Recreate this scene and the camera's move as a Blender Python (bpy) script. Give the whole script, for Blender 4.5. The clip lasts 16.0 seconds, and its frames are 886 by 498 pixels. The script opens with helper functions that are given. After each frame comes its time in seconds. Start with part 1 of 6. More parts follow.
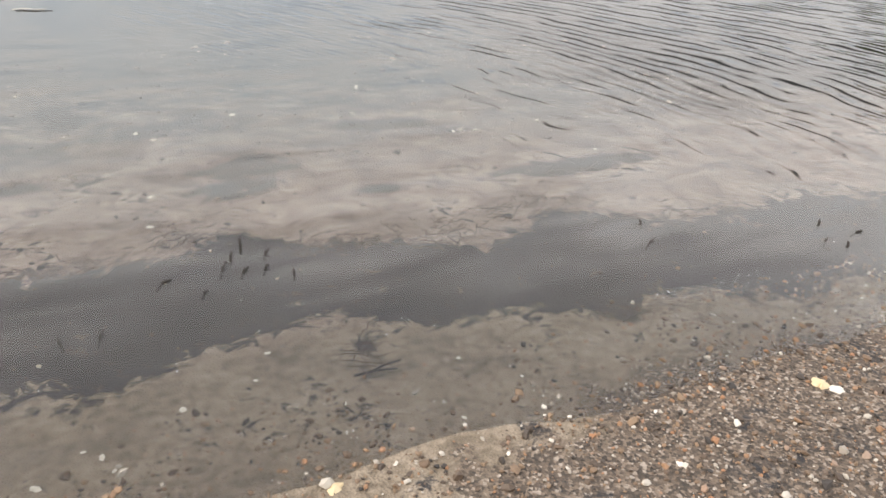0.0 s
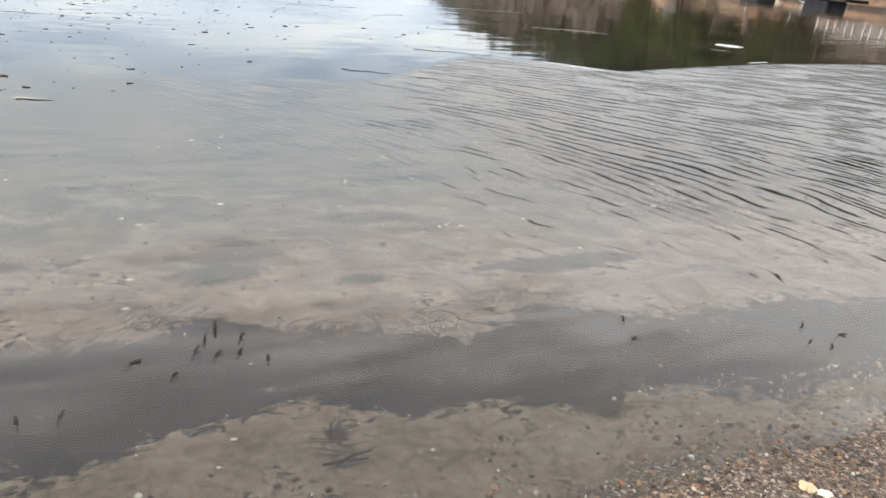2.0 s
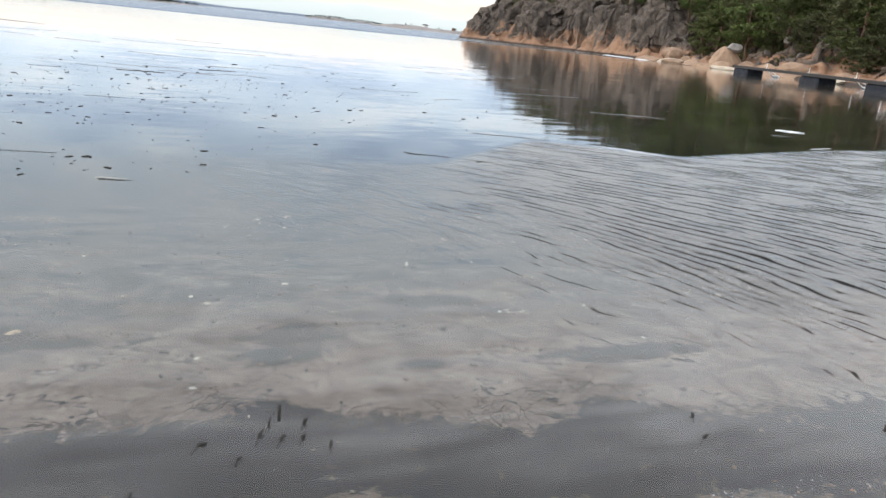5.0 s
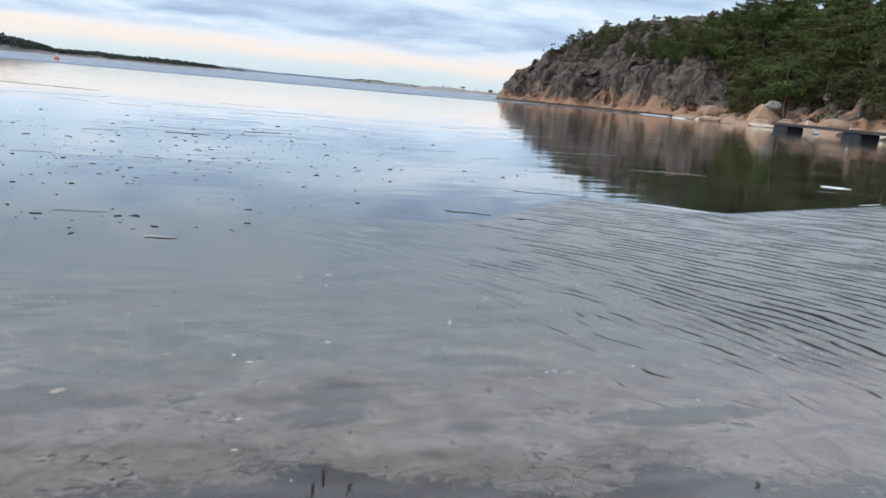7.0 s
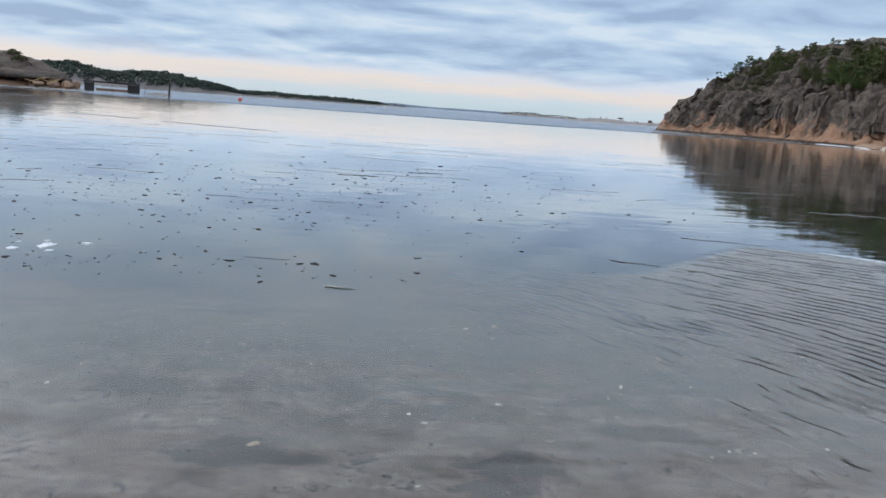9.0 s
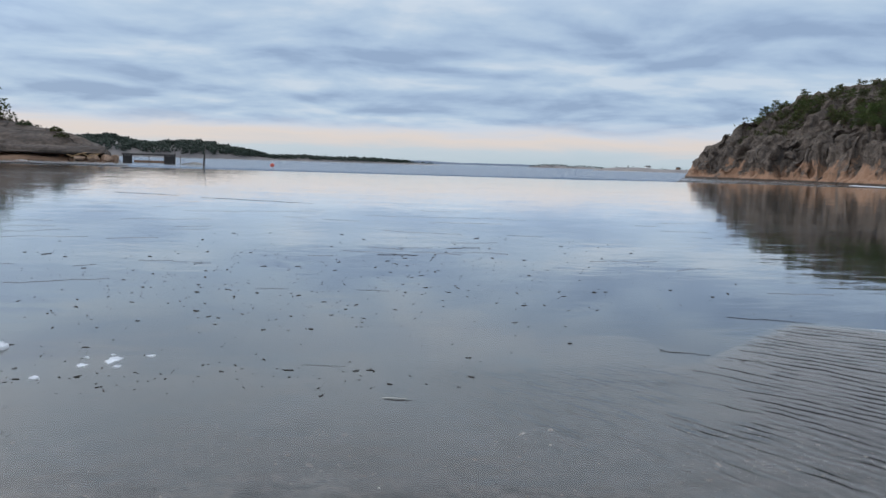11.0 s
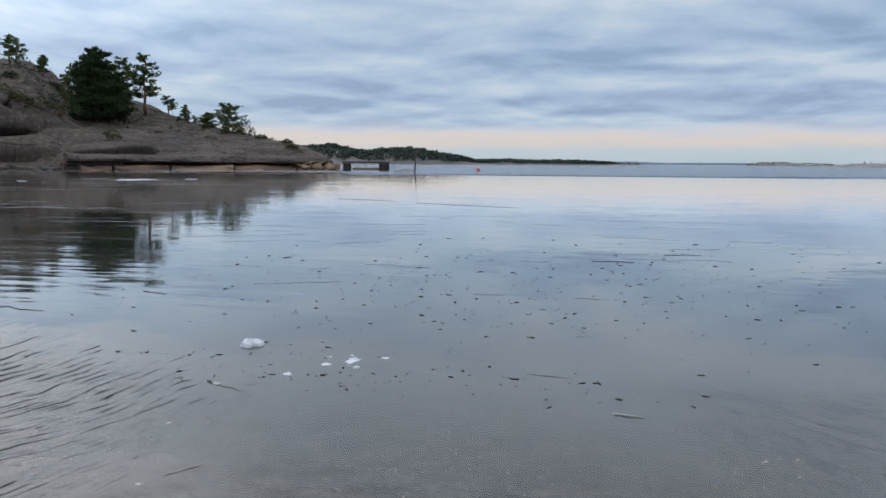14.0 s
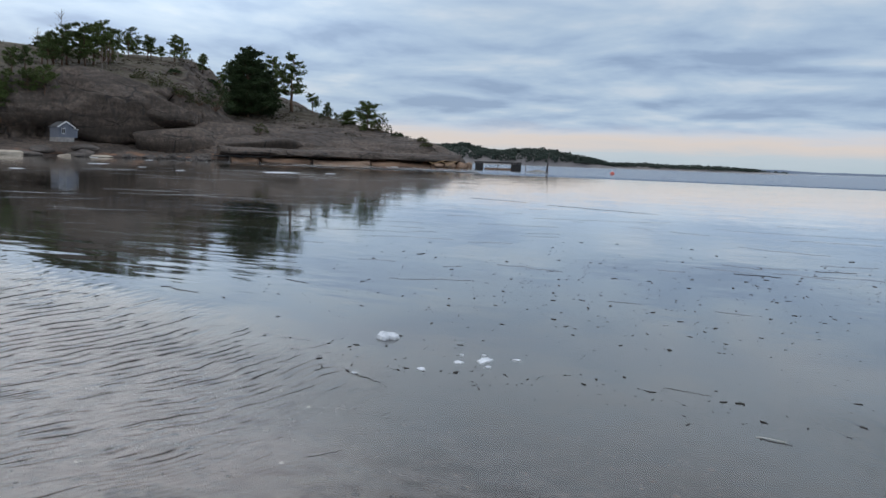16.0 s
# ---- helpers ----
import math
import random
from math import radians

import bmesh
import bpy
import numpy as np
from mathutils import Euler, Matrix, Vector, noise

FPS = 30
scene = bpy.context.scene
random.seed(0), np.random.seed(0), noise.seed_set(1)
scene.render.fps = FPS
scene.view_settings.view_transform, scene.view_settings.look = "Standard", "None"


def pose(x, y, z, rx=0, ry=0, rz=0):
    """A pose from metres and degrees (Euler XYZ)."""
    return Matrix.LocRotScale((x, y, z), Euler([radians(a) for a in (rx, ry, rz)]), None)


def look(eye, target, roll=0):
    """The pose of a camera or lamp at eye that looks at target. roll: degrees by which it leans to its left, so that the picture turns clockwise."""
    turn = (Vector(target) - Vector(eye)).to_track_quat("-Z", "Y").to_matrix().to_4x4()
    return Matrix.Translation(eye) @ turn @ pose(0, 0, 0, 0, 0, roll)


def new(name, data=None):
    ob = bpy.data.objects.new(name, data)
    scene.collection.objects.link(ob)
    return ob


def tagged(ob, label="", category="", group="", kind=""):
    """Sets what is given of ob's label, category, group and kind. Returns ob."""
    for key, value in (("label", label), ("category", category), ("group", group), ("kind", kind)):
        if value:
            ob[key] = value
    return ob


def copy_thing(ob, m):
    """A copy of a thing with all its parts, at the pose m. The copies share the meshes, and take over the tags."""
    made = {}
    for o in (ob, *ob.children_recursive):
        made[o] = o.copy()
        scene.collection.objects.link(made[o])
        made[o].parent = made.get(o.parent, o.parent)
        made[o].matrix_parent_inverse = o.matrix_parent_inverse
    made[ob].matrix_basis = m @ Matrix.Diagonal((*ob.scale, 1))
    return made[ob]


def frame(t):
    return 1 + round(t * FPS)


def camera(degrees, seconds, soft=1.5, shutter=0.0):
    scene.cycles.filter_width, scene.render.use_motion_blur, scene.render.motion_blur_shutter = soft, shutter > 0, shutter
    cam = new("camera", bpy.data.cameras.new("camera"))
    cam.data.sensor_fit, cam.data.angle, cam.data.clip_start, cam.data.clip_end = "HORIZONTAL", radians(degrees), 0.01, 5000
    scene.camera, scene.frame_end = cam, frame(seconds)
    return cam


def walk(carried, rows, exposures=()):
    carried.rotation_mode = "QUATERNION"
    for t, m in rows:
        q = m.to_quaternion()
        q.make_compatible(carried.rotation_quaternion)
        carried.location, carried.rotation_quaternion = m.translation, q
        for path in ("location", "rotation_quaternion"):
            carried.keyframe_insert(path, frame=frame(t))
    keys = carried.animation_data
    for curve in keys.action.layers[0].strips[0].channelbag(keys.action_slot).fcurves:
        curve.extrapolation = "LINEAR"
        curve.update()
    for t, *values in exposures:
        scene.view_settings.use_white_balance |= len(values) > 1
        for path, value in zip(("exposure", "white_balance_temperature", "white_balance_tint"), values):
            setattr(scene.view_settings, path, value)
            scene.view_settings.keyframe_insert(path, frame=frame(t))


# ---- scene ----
cam = camera(61.4, 16.0)
PATH = [
    (0, (0.390, -0.059, 1.062), (1.343, 1.711, -0.083), 4.7),
    (0.5, (0.426, -0.078, 0.991), (1.415, 1.752, -0.022), 5.8),
    (1, (0.426, -0.074, 1.008), (1.431, 1.785, 0.065), 6.2),
    (1.5, (0.415, -0.068, 1.010), (1.428, 1.813, 0.120), 6.4),
    (2, (0.415, -0.072, 1.018), (1.436, 1.821, 0.164), 6.4),
    (2.5, (0.416, -0.069, 1.017), (1.429, 1.835, 0.179), 6.1),
    (3, (0.415, -0.073, 1.007), (1.377, 1.861, 0.179), 5.2),
    (3.5, (0.405, -0.088, 1.035), (1.323, 1.877, 0.227), 5.4),
    (4, (0.389, -0.072, 1.048), (1.296, 1.919, 0.297), 6.2),
    (6.5, (0.375, -0.017, 1.030), (1.200, 2.082, 0.514), 5.4),
    (7, (0.369, 0.006, 1.026), (1.144, 2.132, 0.545), 5.3),
    (7.5, (0.357, 0.008, 1.033), (1.075, 2.160, 0.576), 5.5),
    (8, (0.347, 0.014, 1.055), (0.979, 2.197, 0.626), 6.0),
    (8.5, (0.326, 0.025, 1.101), (0.804, 2.248, 0.669), 5.4),
    (9, (0.271, 0.047, 1.164), (0.585, 2.300, 0.740), 4.2),
    (9.5, (0.229, 0.066, 1.262), (0.458, 2.337, 0.885), 3.5),
    (9.7, (0.213, 0.047, 1.297), (0.419, 2.325, 0.941), 3.2),
    (11.8, (0.056, -0.015, 1.602), (0.261, 2.277, 1.358), 0.8),
    (12, (0.049, -0.012, 1.602), (0.217, 2.284, 1.358), 0.5),
    (12.5, (0.000, 0.000, 1.600), (-0.002, 2.301, 1.355), 0.1),
    (13, (-0.046, 0.007, 1.594), (-0.227, 2.300, 1.341), 0.5),
    (13.5, (-0.074, 0.008, 1.592), (-0.381, 2.287, 1.335), 0.7),
    (14, (-0.074, 0.008, 1.586), (-0.485, 2.270, 1.321), 0.4),
    (14.5, (-0.086, -0.007, 1.587), (-0.583, 2.237, 1.319), 1.0),
    (15, (-0.108, -0.016, 1.595), (-0.705, 2.203, 1.330), 1.2),
    (15.5, (-0.123, -0.030, 1.599), (-0.828, 2.158, 1.336), 1.8),
    (16, (-0.152, -0.010, 1.592), (-0.942, 2.147, 1.320), 2.1),
]
# the clip's camera opens up for the dark foreground and closes as the sky comes in: seconds, stops, kelvin, tint
EXPOSURE = [(0.0, 1.05, 7500, 14), (1.5, 0.94, 7450, 13), (3.0, 0.9, 7350, 12), (4.2, 0.82, 7050, 11), (6.3, 0.55, 6400, 10), (8.0, 0.31, 6200, 9), (10.5, 0.05, 6150, 10), (16.0, -0.06, 6150, 10)]
walk(cam, [(t, look(eye, target, roll)) for t, eye, target, roll in PATH], EXPOSURE)

# ---- sky and light ----
world = bpy.data.worlds.new("overcast_sky")
scene.world = world
world.use_nodes = True


def ramp(tree, fac, stops, smooth=False):
    n = tree.nodes.new("ShaderNodeValToRGB")
    n.color_ramp.interpolation = "EASE" if smooth else "LINEAR"
    el = n.color_ramp.elements
    while len(el) > 1:
        el.remove(el[-1])
    el[0].position, el[0].color = stops[0][0], (*stops[0][1], 1)
    for p, c in stops[1:]:
        e = el.new(p)
        e.color = (*c, 1)
    if fac is not None:
        tree.links.new(fac, n.inputs[0])
    return n.outputs[0]


def math_node(tree, op, a, b=None, clamp=False):
    n = tree.nodes.new("ShaderNodeMath")
    n.operation, n.use_clamp = op, clamp
    for i, v in enumerate((a, b)):
        if v is None:
            continue
        if isinstance(v, (int, float)):
            n.inputs[i].default_value = v
        else:
            tree.links.new(v, n.inputs[i])
    return n.outputs[0]


def mix_color(tree, fac, a, b, blend="MIX"):
    n = tree.nodes.new("ShaderNodeMix")
    n.data_type, n.blend_type = "RGBA", blend
    for sock, v in ((n.inputs[0], fac), (n.inputs[6], a), (n.inputs[7], b)):
        if isinstance(v, (int, float)):
            sock.default_value = v
        elif isinstance(v, tuple):
            sock.default_value = (*v, 1)
        else:
            tree.links.new(v, sock)
    return n.outputs[2]


def map_range(tree, v, a, b, c=0.0, d=1.0, smooth=True):
    n = tree.nodes.new("ShaderNodeMapRange")
    n.interpolation_type = "SMOOTHSTEP" if smooth else "LINEAR"
    tree.links.new(v, n.inputs[0])
    for i, x in enumerate((a, b, c, d)):
        n.inputs[i + 1].default_value = x
    return n.outputs[0]


def noise_tex(tree, vec, scale, detail=4.0, rough=0.55, distort=0.0):
    n = tree.nodes.new("ShaderNodeTexNoise")
    n.inputs["Scale"].default_value = scale
    n.inputs["Detail"].default_value = detail
    n.inputs["Roughness"].default_value = rough
    n.inputs["Distortion"].default_value = distort
    if vec is not None:
        tree.links.new(vec, n.inputs["Vector"])
    return n.outputs["Fac"]


def stretch(tree, vec, sx, sy, sz, loc=(0, 0, 0), rot=(0, 0, 0)):
    n = tree.nodes.new("ShaderNodeMapping")
    n.inputs["Scale"].default_value = (sx, sy, sz)
    n.inputs["Location"].default_value = loc
    n.inputs["Rotation"].default_value = rot
    tree.links.new(vec, n.inputs["Vector"])
    return n.outputs[0]


SUN_ELEVATION, SUN_TURN = radians(16), radians(290)
wt = world.node_tree
sky = wt.nodes.new("ShaderNodeTexSky")
sky.sky_type = "NISHITA"
sky.sun_disc = False
sky.sun_elevation, sky.sun_rotation = SUN_ELEVATION, SUN_TURN
tc = wt.nodes.new("ShaderNodeTexCoord")
sep = wt.nodes.new("ShaderNodeSeparateXYZ")
wt.links.new(tc.outputs["Generated"], sep.inputs[0])
up = math_node(wt, "MAXIMUM", sep.outputs[2], 0.0)
lift = math_node(wt, "ADD", up, 0.12)
cx = math_node(wt, "DIVIDE", sep.outputs[0], lift)
cy = math_node(wt, "DIVIDE", sep.outputs[1], lift)
comb = wt.nodes.new("ShaderNodeCombineXYZ")
wt.links.new(cx, comb.inputs[0])
wt.links.new(cy, comb.inputs[1])
flat = comb.outputs[0]
near = wt.nodes.new("ShaderNodeVectorMath")
near.operation = "SCALE"
near.inputs["Scale"].default_value = 1.055
wt.links.new(flat, near.inputs[0])
big, shifted = (noise_tex(wt, stretch(wt, v, 1.0, 1.0, 1, (3.1, 1.7, 0)), 1.0, 6, 0.5, 0.3) for v in (flat, near.outputs[0]))
fine = noise_tex(wt, stretch(wt, flat, 2.4, 3.0, 1, (8.2, 4.4, 0), (0, 0, 0.3)), 1.0, 6, 0.55, 0.4)
# the undersides are lit from the clear strip, so that each bank has a pale and a dark side
relief_ = math_node(wt, "MULTIPLY", math_node(wt, "SUBTRACT", big, shifted), 0.9)
cloud = math_node(wt, "ADD", math_node(wt, "ADD", math_node(wt, "MULTIPLY", big, 0.74), math_node(wt, "MULTIPLY", fine, 0.26)), relief_)
cloud_colour = ramp(wt, cloud, [(0.33, (0.31, 0.405, 0.555)), (0.42, (0.375, 0.48, 0.63)), (0.50, (0.435, 0.545, 0.68)), (0.58, (0.49, 0.595, 0.71)), (0.70, (0.61, 0.68, 0.75))])
# the clear strip under the cloud deck, peach above and pale below
wob = math_node(wt, "MULTIPLY", math_node(wt, "SUBTRACT", noise_tex(wt, stretch(wt, tc.outputs["Generated"], 3, 3, 22), 2.0, 5, 0.6, 0.4), 0.5), 0.035)
height = math_node(wt, "ADD", up, wob)
strip = ramp(wt, height, [(0.0, (0.50, 0.59, 0.63)), (0.015, (0.56, 0.63, 0.67)), (0.023, (0.68, 0.645, 0.625)), (0.032, (0.76, 0.665, 0.60)), (0.042, (0.66, 0.67, 0.71)), (0.062, (0.52, 0.62, 0.76))])
deck = map_range(wt, height, 0.036, 0.062)
high = map_range(wt, up, 0.185, 0.28)
bright = ramp(wt, up, [(0.18, (0.50, 0.63, 0.78)), (0.27, (0.62, 0.79, 0.96)), (0.34, (1.00, 1.16, 1.34)), (0.40, (1.40, 1.52, 1.68)), (0.46, (1.06, 1.16, 1.32)), (0.55, (0.62, 0.72, 0.90)), (0.74, (0.58, 0.69, 0.90)), (1.0, (0.80, 0.90, 1.08))])
bright = mix_color(wt, 0.5, bright, mix_color(wt, fine, (0.45, 0.45, 0.46), (1.5, 1.5, 1.48)), "OVERLAY")
painted = mix_color(wt, high, mix_color(wt, deck, strip, cloud_colour), bright)
veil = math_node(wt, "MULTIPLY", map_range(wt, sep.outputs[0], -0.25, -0.72), map_range(wt, up, 0.06, 0.22))
glow = mix_color(wt, veil, (1.0, 1.0, 1.0), (1.75, 1.68, 1.60))
painted = mix_color(wt, 1.0, painted, glow, "MULTIPLY")
scaled = mix_color(wt, 1.0, sky.outputs[0], (0.10, 0.10, 0.10), "MULTIPLY")
final = mix_color(wt, 0.93, scaled, painted)
bg = wt.nodes["Background"]
wt.links.new(final, bg.inputs[0])
bg.inputs[1].default_value = 1.0

sun = new("sun", bpy.data.lights.new("sun", "SUN"))
sun.data.energy = 0.6
sun.data.angle = radians(18)
sun.data.color = (1.0, 0.93, 0.85)
sun.matrix_world = look((0, 0, 60), (0 - 80 * math.sin(SUN_TURN), 0 - 80 * math.cos(SUN_TURN), 60 - 80 * math.tan(SUN_ELEVATION)))

# ---- materials ----
def material(name):
    m = bpy.data.materials.new(name)
    m.use_nodes = True
    t = m.node_tree
    return m, t, t.nodes["Principled BSDF"]


def where(t):
    """World place."""
    return t.nodes.new("ShaderNodeNewGeometry").outputs["Position"]


def attr(t, name):
    n = t.nodes.new("ShaderNodeAttribute")
    n.attribute_name = name
    return n.outputs["Fac"]


def bump(t, height, strength=0.5, distance=0.02, normal=None):
    n = t.nodes.new("ShaderNodeBump")
    n.inputs["Strength"].default_value = strength
    n.inputs["Distance"].default_value = distance
    t.links.new(height, n.inputs["Height"])
    if normal is not None:
        t.links.new(normal, n.inputs["Normal"])
    return n.outputs[0]


def voronoi(t, vec, scale, feature="F1", out="Distance"):
    n = t.nodes.new("ShaderNodeTexVoronoi")
    n.feature = feature
    n.inputs["Scale"].default_value = scale
    t.links.new(vec, n.inputs["Vector"])
    return n.outputs[out]


def simple(name, dark, light, scale=8.0, rough=0.7, metal=0.0, relief=0.3, dist=0.01, squash=(1, 1, 1), rough_var=0.15):
    """Two tones mixed by noise at two sizes, with a fine relief."""
    m, t, b = material(name)
    p = t.nodes.new("ShaderNodeTexCoord").outputs["Object"]
    p = stretch(t, p, *squash)
    a = noise_tex(t, p, scale, 6, 0.6)
    c = noise_tex(t, p, scale * 0.17, 3, 0.5)
    f = math_node(t, "ADD", math_node(t, "MULTIPLY", a, 0.6), math_node(t, "MULTIPLY", c, 0.4))
    t.links.new(ramp(t, f, [(0.35, dark), (0.65, light)]), b.inputs["Base Color"])
    t.links.new(map_range(t, a, 0.3, 0.7, rough - rough_var, min(1.0, rough + rough_var)), b.inputs["Roughness"])
    b.inputs["Metallic"].default_value = metal
    t.links.new(bump(t, a, relief, dist), b.inputs["Normal"])
    return m


def rock_material(name, grey, pale, warm, warm_top, growth, streaky=0.75, seams=0.25, lichen=0.0, relief=0.45):
    """Coastal granite: warm washed foot with a dark tide line, grey lichened face with streaks, heather and moss on flat tops."""
    m, t, b = material(name)
    p = where(t)
    s = t.nodes.new("ShaderNodeSeparateXYZ")
    t.links.new(p, s.inputs[0])
    z = s.outputs[2]
    n_big = noise_tex(t, p, 0.22, 4, 0.6, 0.6)
    n_mid = noise_tex(t, p, 1.3, 6, 0.65)
    n_fine = noise_tex(t, p, 7.0, 5, 0.7)
    streak = noise_tex(t, stretch(t, p, 1.1, 1.1, 0.10), 1.0, 5, 0.6, 0.3)
    warp = t.nodes.new("ShaderNodeTexNoise")
    warp.inputs["Scale"].default_value = 0.35
    warp.inputs["Detail"].default_value = 4.0
    t.links.new(p, warp.inputs["Vector"])
    bent = mix_color(t, 0.82, p, warp.outputs["Color"], "LINEAR_LIGHT")
    crack = voronoi(t, stretch(t, bent, 0.12, 0.12, 0.28, (0, 0, 0), (0.25, 0.35, 0.3)), 1.0, "DISTANCE_TO_EDGE")
    col = ramp(t, math_node(t, "ADD", math_node(t, "MULTIPLY", n_mid, 0.6), math_node(t, "MULTIPLY", n_fine, 0.4)), [(0.36, grey), (0.64, pale)])
    stain = map_range(t, streak, 0.52, 0.68)
    col = mix_color(t, math_node(t, "MULTIPLY", stain, streaky), col, (0.045, 0.042, 0.04))
    if lichen:
        spots = math_node(t, "MULTIPLY", map_range(t, noise_tex(t, p, 3.4, 4, 0.6), 0.60, 0.68), map_range(t, z, 4.0, 8.0))
        col = mix_color(t, math_node(t, "MULTIPLY", spots, lichen), col, (0.30, 0.29, 0.26))
        band = map_range(t, noise_tex(t, stretch(t, p, 0.10, 0.10, 0.55, (0, 0, 0), (0.1, 0.15, 0.5)), 1.0, 4, 0.6, 0.5), 0.40, 0.62)
        col = mix_color(t, math_node(t, "MULTIPLY", band, 0.7), col, grey)
    up_z = math_node(t, "ADD", z, math_node(t, "MULTIPLY", math_node(t, "SUBTRACT", n_big, 0.5), warm_top * 5.5))
    up_z = math_node(t, "ADD", up_z, math_node(t, "MULTIPLY", math_node(t, "SUBTRACT", n_mid, 0.5), warm_top * 2.6))
    low = map_range(t, up_z, warm_top * 1.25, warm_top * 0.45)
    lowc = mix_color(t, n_mid, warm, tuple(min(1.0, c * 1.5) for c in warm))
    col = mix_color(t, math_node(t, "MULTIPLY", low, 0.9), col, lowc)
    tide = map_range(t, math_node(t, "ADD", z, math_node(t, "MULTIPLY", n_mid, 0.25)), 0.62, 0.38)
    col = mix_color(t, math_node(t, "MULTIPLY", tide, 0.9), col, (0.022, 0.018, 0.015))
    # growth on flat ground
    g = t.nodes.new("ShaderNodeNewGeometry")
    gn = t.nodes.new("ShaderNodeSeparateXYZ")
    t.links.new(g.outputs["Normal"], gn.inputs[0])
    slope = math_node(t, "ADD", gn.outputs[2], math_node(t, "MULTIPLY", math_node(t, "SUBTRACT", n_mid, 0.5), 0.7))
    veg = math_node(t, "MULTIPLY", map_range(t, slope, 0.80, 0.93), map_range(t, z, growth, growth + 4.0))
    vegc = ramp(t, noise_tex(t, p, 0.8, 5, 0.65), [(0.33, (0.030, 0.025, 0.013)), (0.46, (0.072, 0.054, 0.030)), (0.56, (0.050, 0.048, 0.020)), (0.64, (0.13, 0.105, 0.070)), (0.70, (0.21, 0.175, 0.13))])
    col = mix_color(t, math_node(t, "MULTIPLY", veg, 0.85), col, vegc)
    seam = math_node(t, "MULTIPLY", map_range(t, crack, 0.030, 0.004), map_range(t, n_big, 0.42, 0.6))
    col = mix_color(t, math_node(t, "MULTIPLY", seam, seams), col, (0.02, 0.018, 0.016))
    t.links.new(col, b.inputs["Base Color"])
    b.inputs["Roughness"].default_value = 0.85
    hgt = math_node(t, "ADD", math_node(t, "MULTIPLY", n_mid, 0.7), math_node(t, "MULTIPLY", n_fine, 0.22))
    hgt = math_node(t, "ADD", hgt, math_node(t, "MULTIPLY", streak, 0.8 * streaky))
    hgt = math_node(t, "SUBTRACT", hgt, math_node(t, "MULTIPLY", seam, 0.8))
    t.links.new(bump(t, hgt, 0.9, relief), b.inputs["Normal"])
    return m


ROCK_RIGHT = rock_material("granite_right", (0.033, 0.026, 0.021), (0.168, 0.131, 0.103), (0.26, 0.15, 0.09), 2.6, 7.0)
ROCK_LEFT = rock_material("granite_left", (0.036, 0.028, 0.022), (0.180, 0.135, 0.103), (0.19, 0.10, 0.055), 0.75, 7.5, 0.7, 0.8, 0.35, 0.16)
BOULDER = simple("boulder_granite", (0.20, 0.13, 0.085), (0.40, 0.27, 0.18), 1.6, 0.85, 0, 0.8, 0.12)
BOULDER_GREY = simple("boulder_grey", (0.15, 0.14, 0.13), (0.36, 0.34, 0.31), 1.6, 0.85, 0, 0.8, 0.12)
BOULDER_DARK = simple("boulder_dark", (0.05, 0.043, 0.038), (0.16, 0.135, 0.115), 1.6, 0.85, 0, 0.8, 0.12)
BOULDER_RUST = simple("boulder_rust", (0.13, 0.075, 0.045), (0.28, 0.17, 0.105), 1.6, 0.85, 0, 0.8, 0.12)
SLAB_PALE = simple("pale_slab", (0.36, 0.30, 0.23), (0.55, 0.48, 0.38), 1.2, 0.8, 0, 0.6, 0.08)
BARK = simple("pine_bark", (0.06, 0.042, 0.03), (0.19, 0.11, 0.065), 3.0, 0.9, 0, 0.8, 0.05, (1, 1, 0.25))
BIRCH = simple("birch_bark", (0.09, 0.075, 0.065), (0.26, 0.225, 0.20), 2.0, 0.8, 0, 0.4, 0.02, (1, 1, 0.4))
WOOD_GREY = simple("weathered_wood", (0.07, 0.06, 0.052), (0.22, 0.19, 0.16), 3.0, 0.85, 0, 0.5, 0.02, (0.3, 1, 1))
WOOD_DARK = simple("wet_dark_wood", (0.012, 0.011, 0.010), (0.035, 0.03, 0.027), 3.0, 0.7, 0, 0.5, 0.02)
WOOD_NEW = simple("pale_timber", (0.30, 0.19, 0.09), (0.50, 0.34, 0.18), 3.0, 0.75, 0, 0.4, 0.02)
HUT_WALL = simple("grey_blue_paint", (0.10, 0.11, 0.135), (0.16, 0.175, 0.21), 2.0, 0.7, 0, 0.5, 0.02, (4, 4, 0.3))
WHITE_PAINT = simple("white_paint", (0.62, 0.62, 0.60), (0.80, 0.80, 0.78), 3.0, 0.6, 0, 0.2, 0.01)
ROOF_FELT = simple("roof_felt", (0.03, 0.03, 0.032), (0.07, 0.07, 0.07), 4.0, 0.9, 0, 0.4, 0.02)
FLOAT_BLUE = simple("float_plastic", (0.004, 0.006, 0.012), (0.009, 0.013, 0.022), 2.0, 0.8, 0, 0.2, 0.01)
STEEL = simple("galvanised_steel", (0.45, 0.46, 0.47), (0.62, 0.63, 0.64), 5.0, 0.4, 0.85, 0.2, 0.005)
BUOY_RED = simple("buoy_red", (0.55, 0.09, 0.06), (0.72, 0.16, 0.11), 2.0, 0.5, 0, 0.1, 0.01)
SHELL = simple("bleached_shell", (0.62, 0.58, 0.50), (0.82, 0.80, 0.73), 40.0, 0.5, 0, 0.4, 0.002)
SHELL_TAN = simple("tan_shell", (0.50, 0.38, 0.22), (0.72, 0.60, 0.40), 40.0, 0.6, 0, 0.4, 0.002)
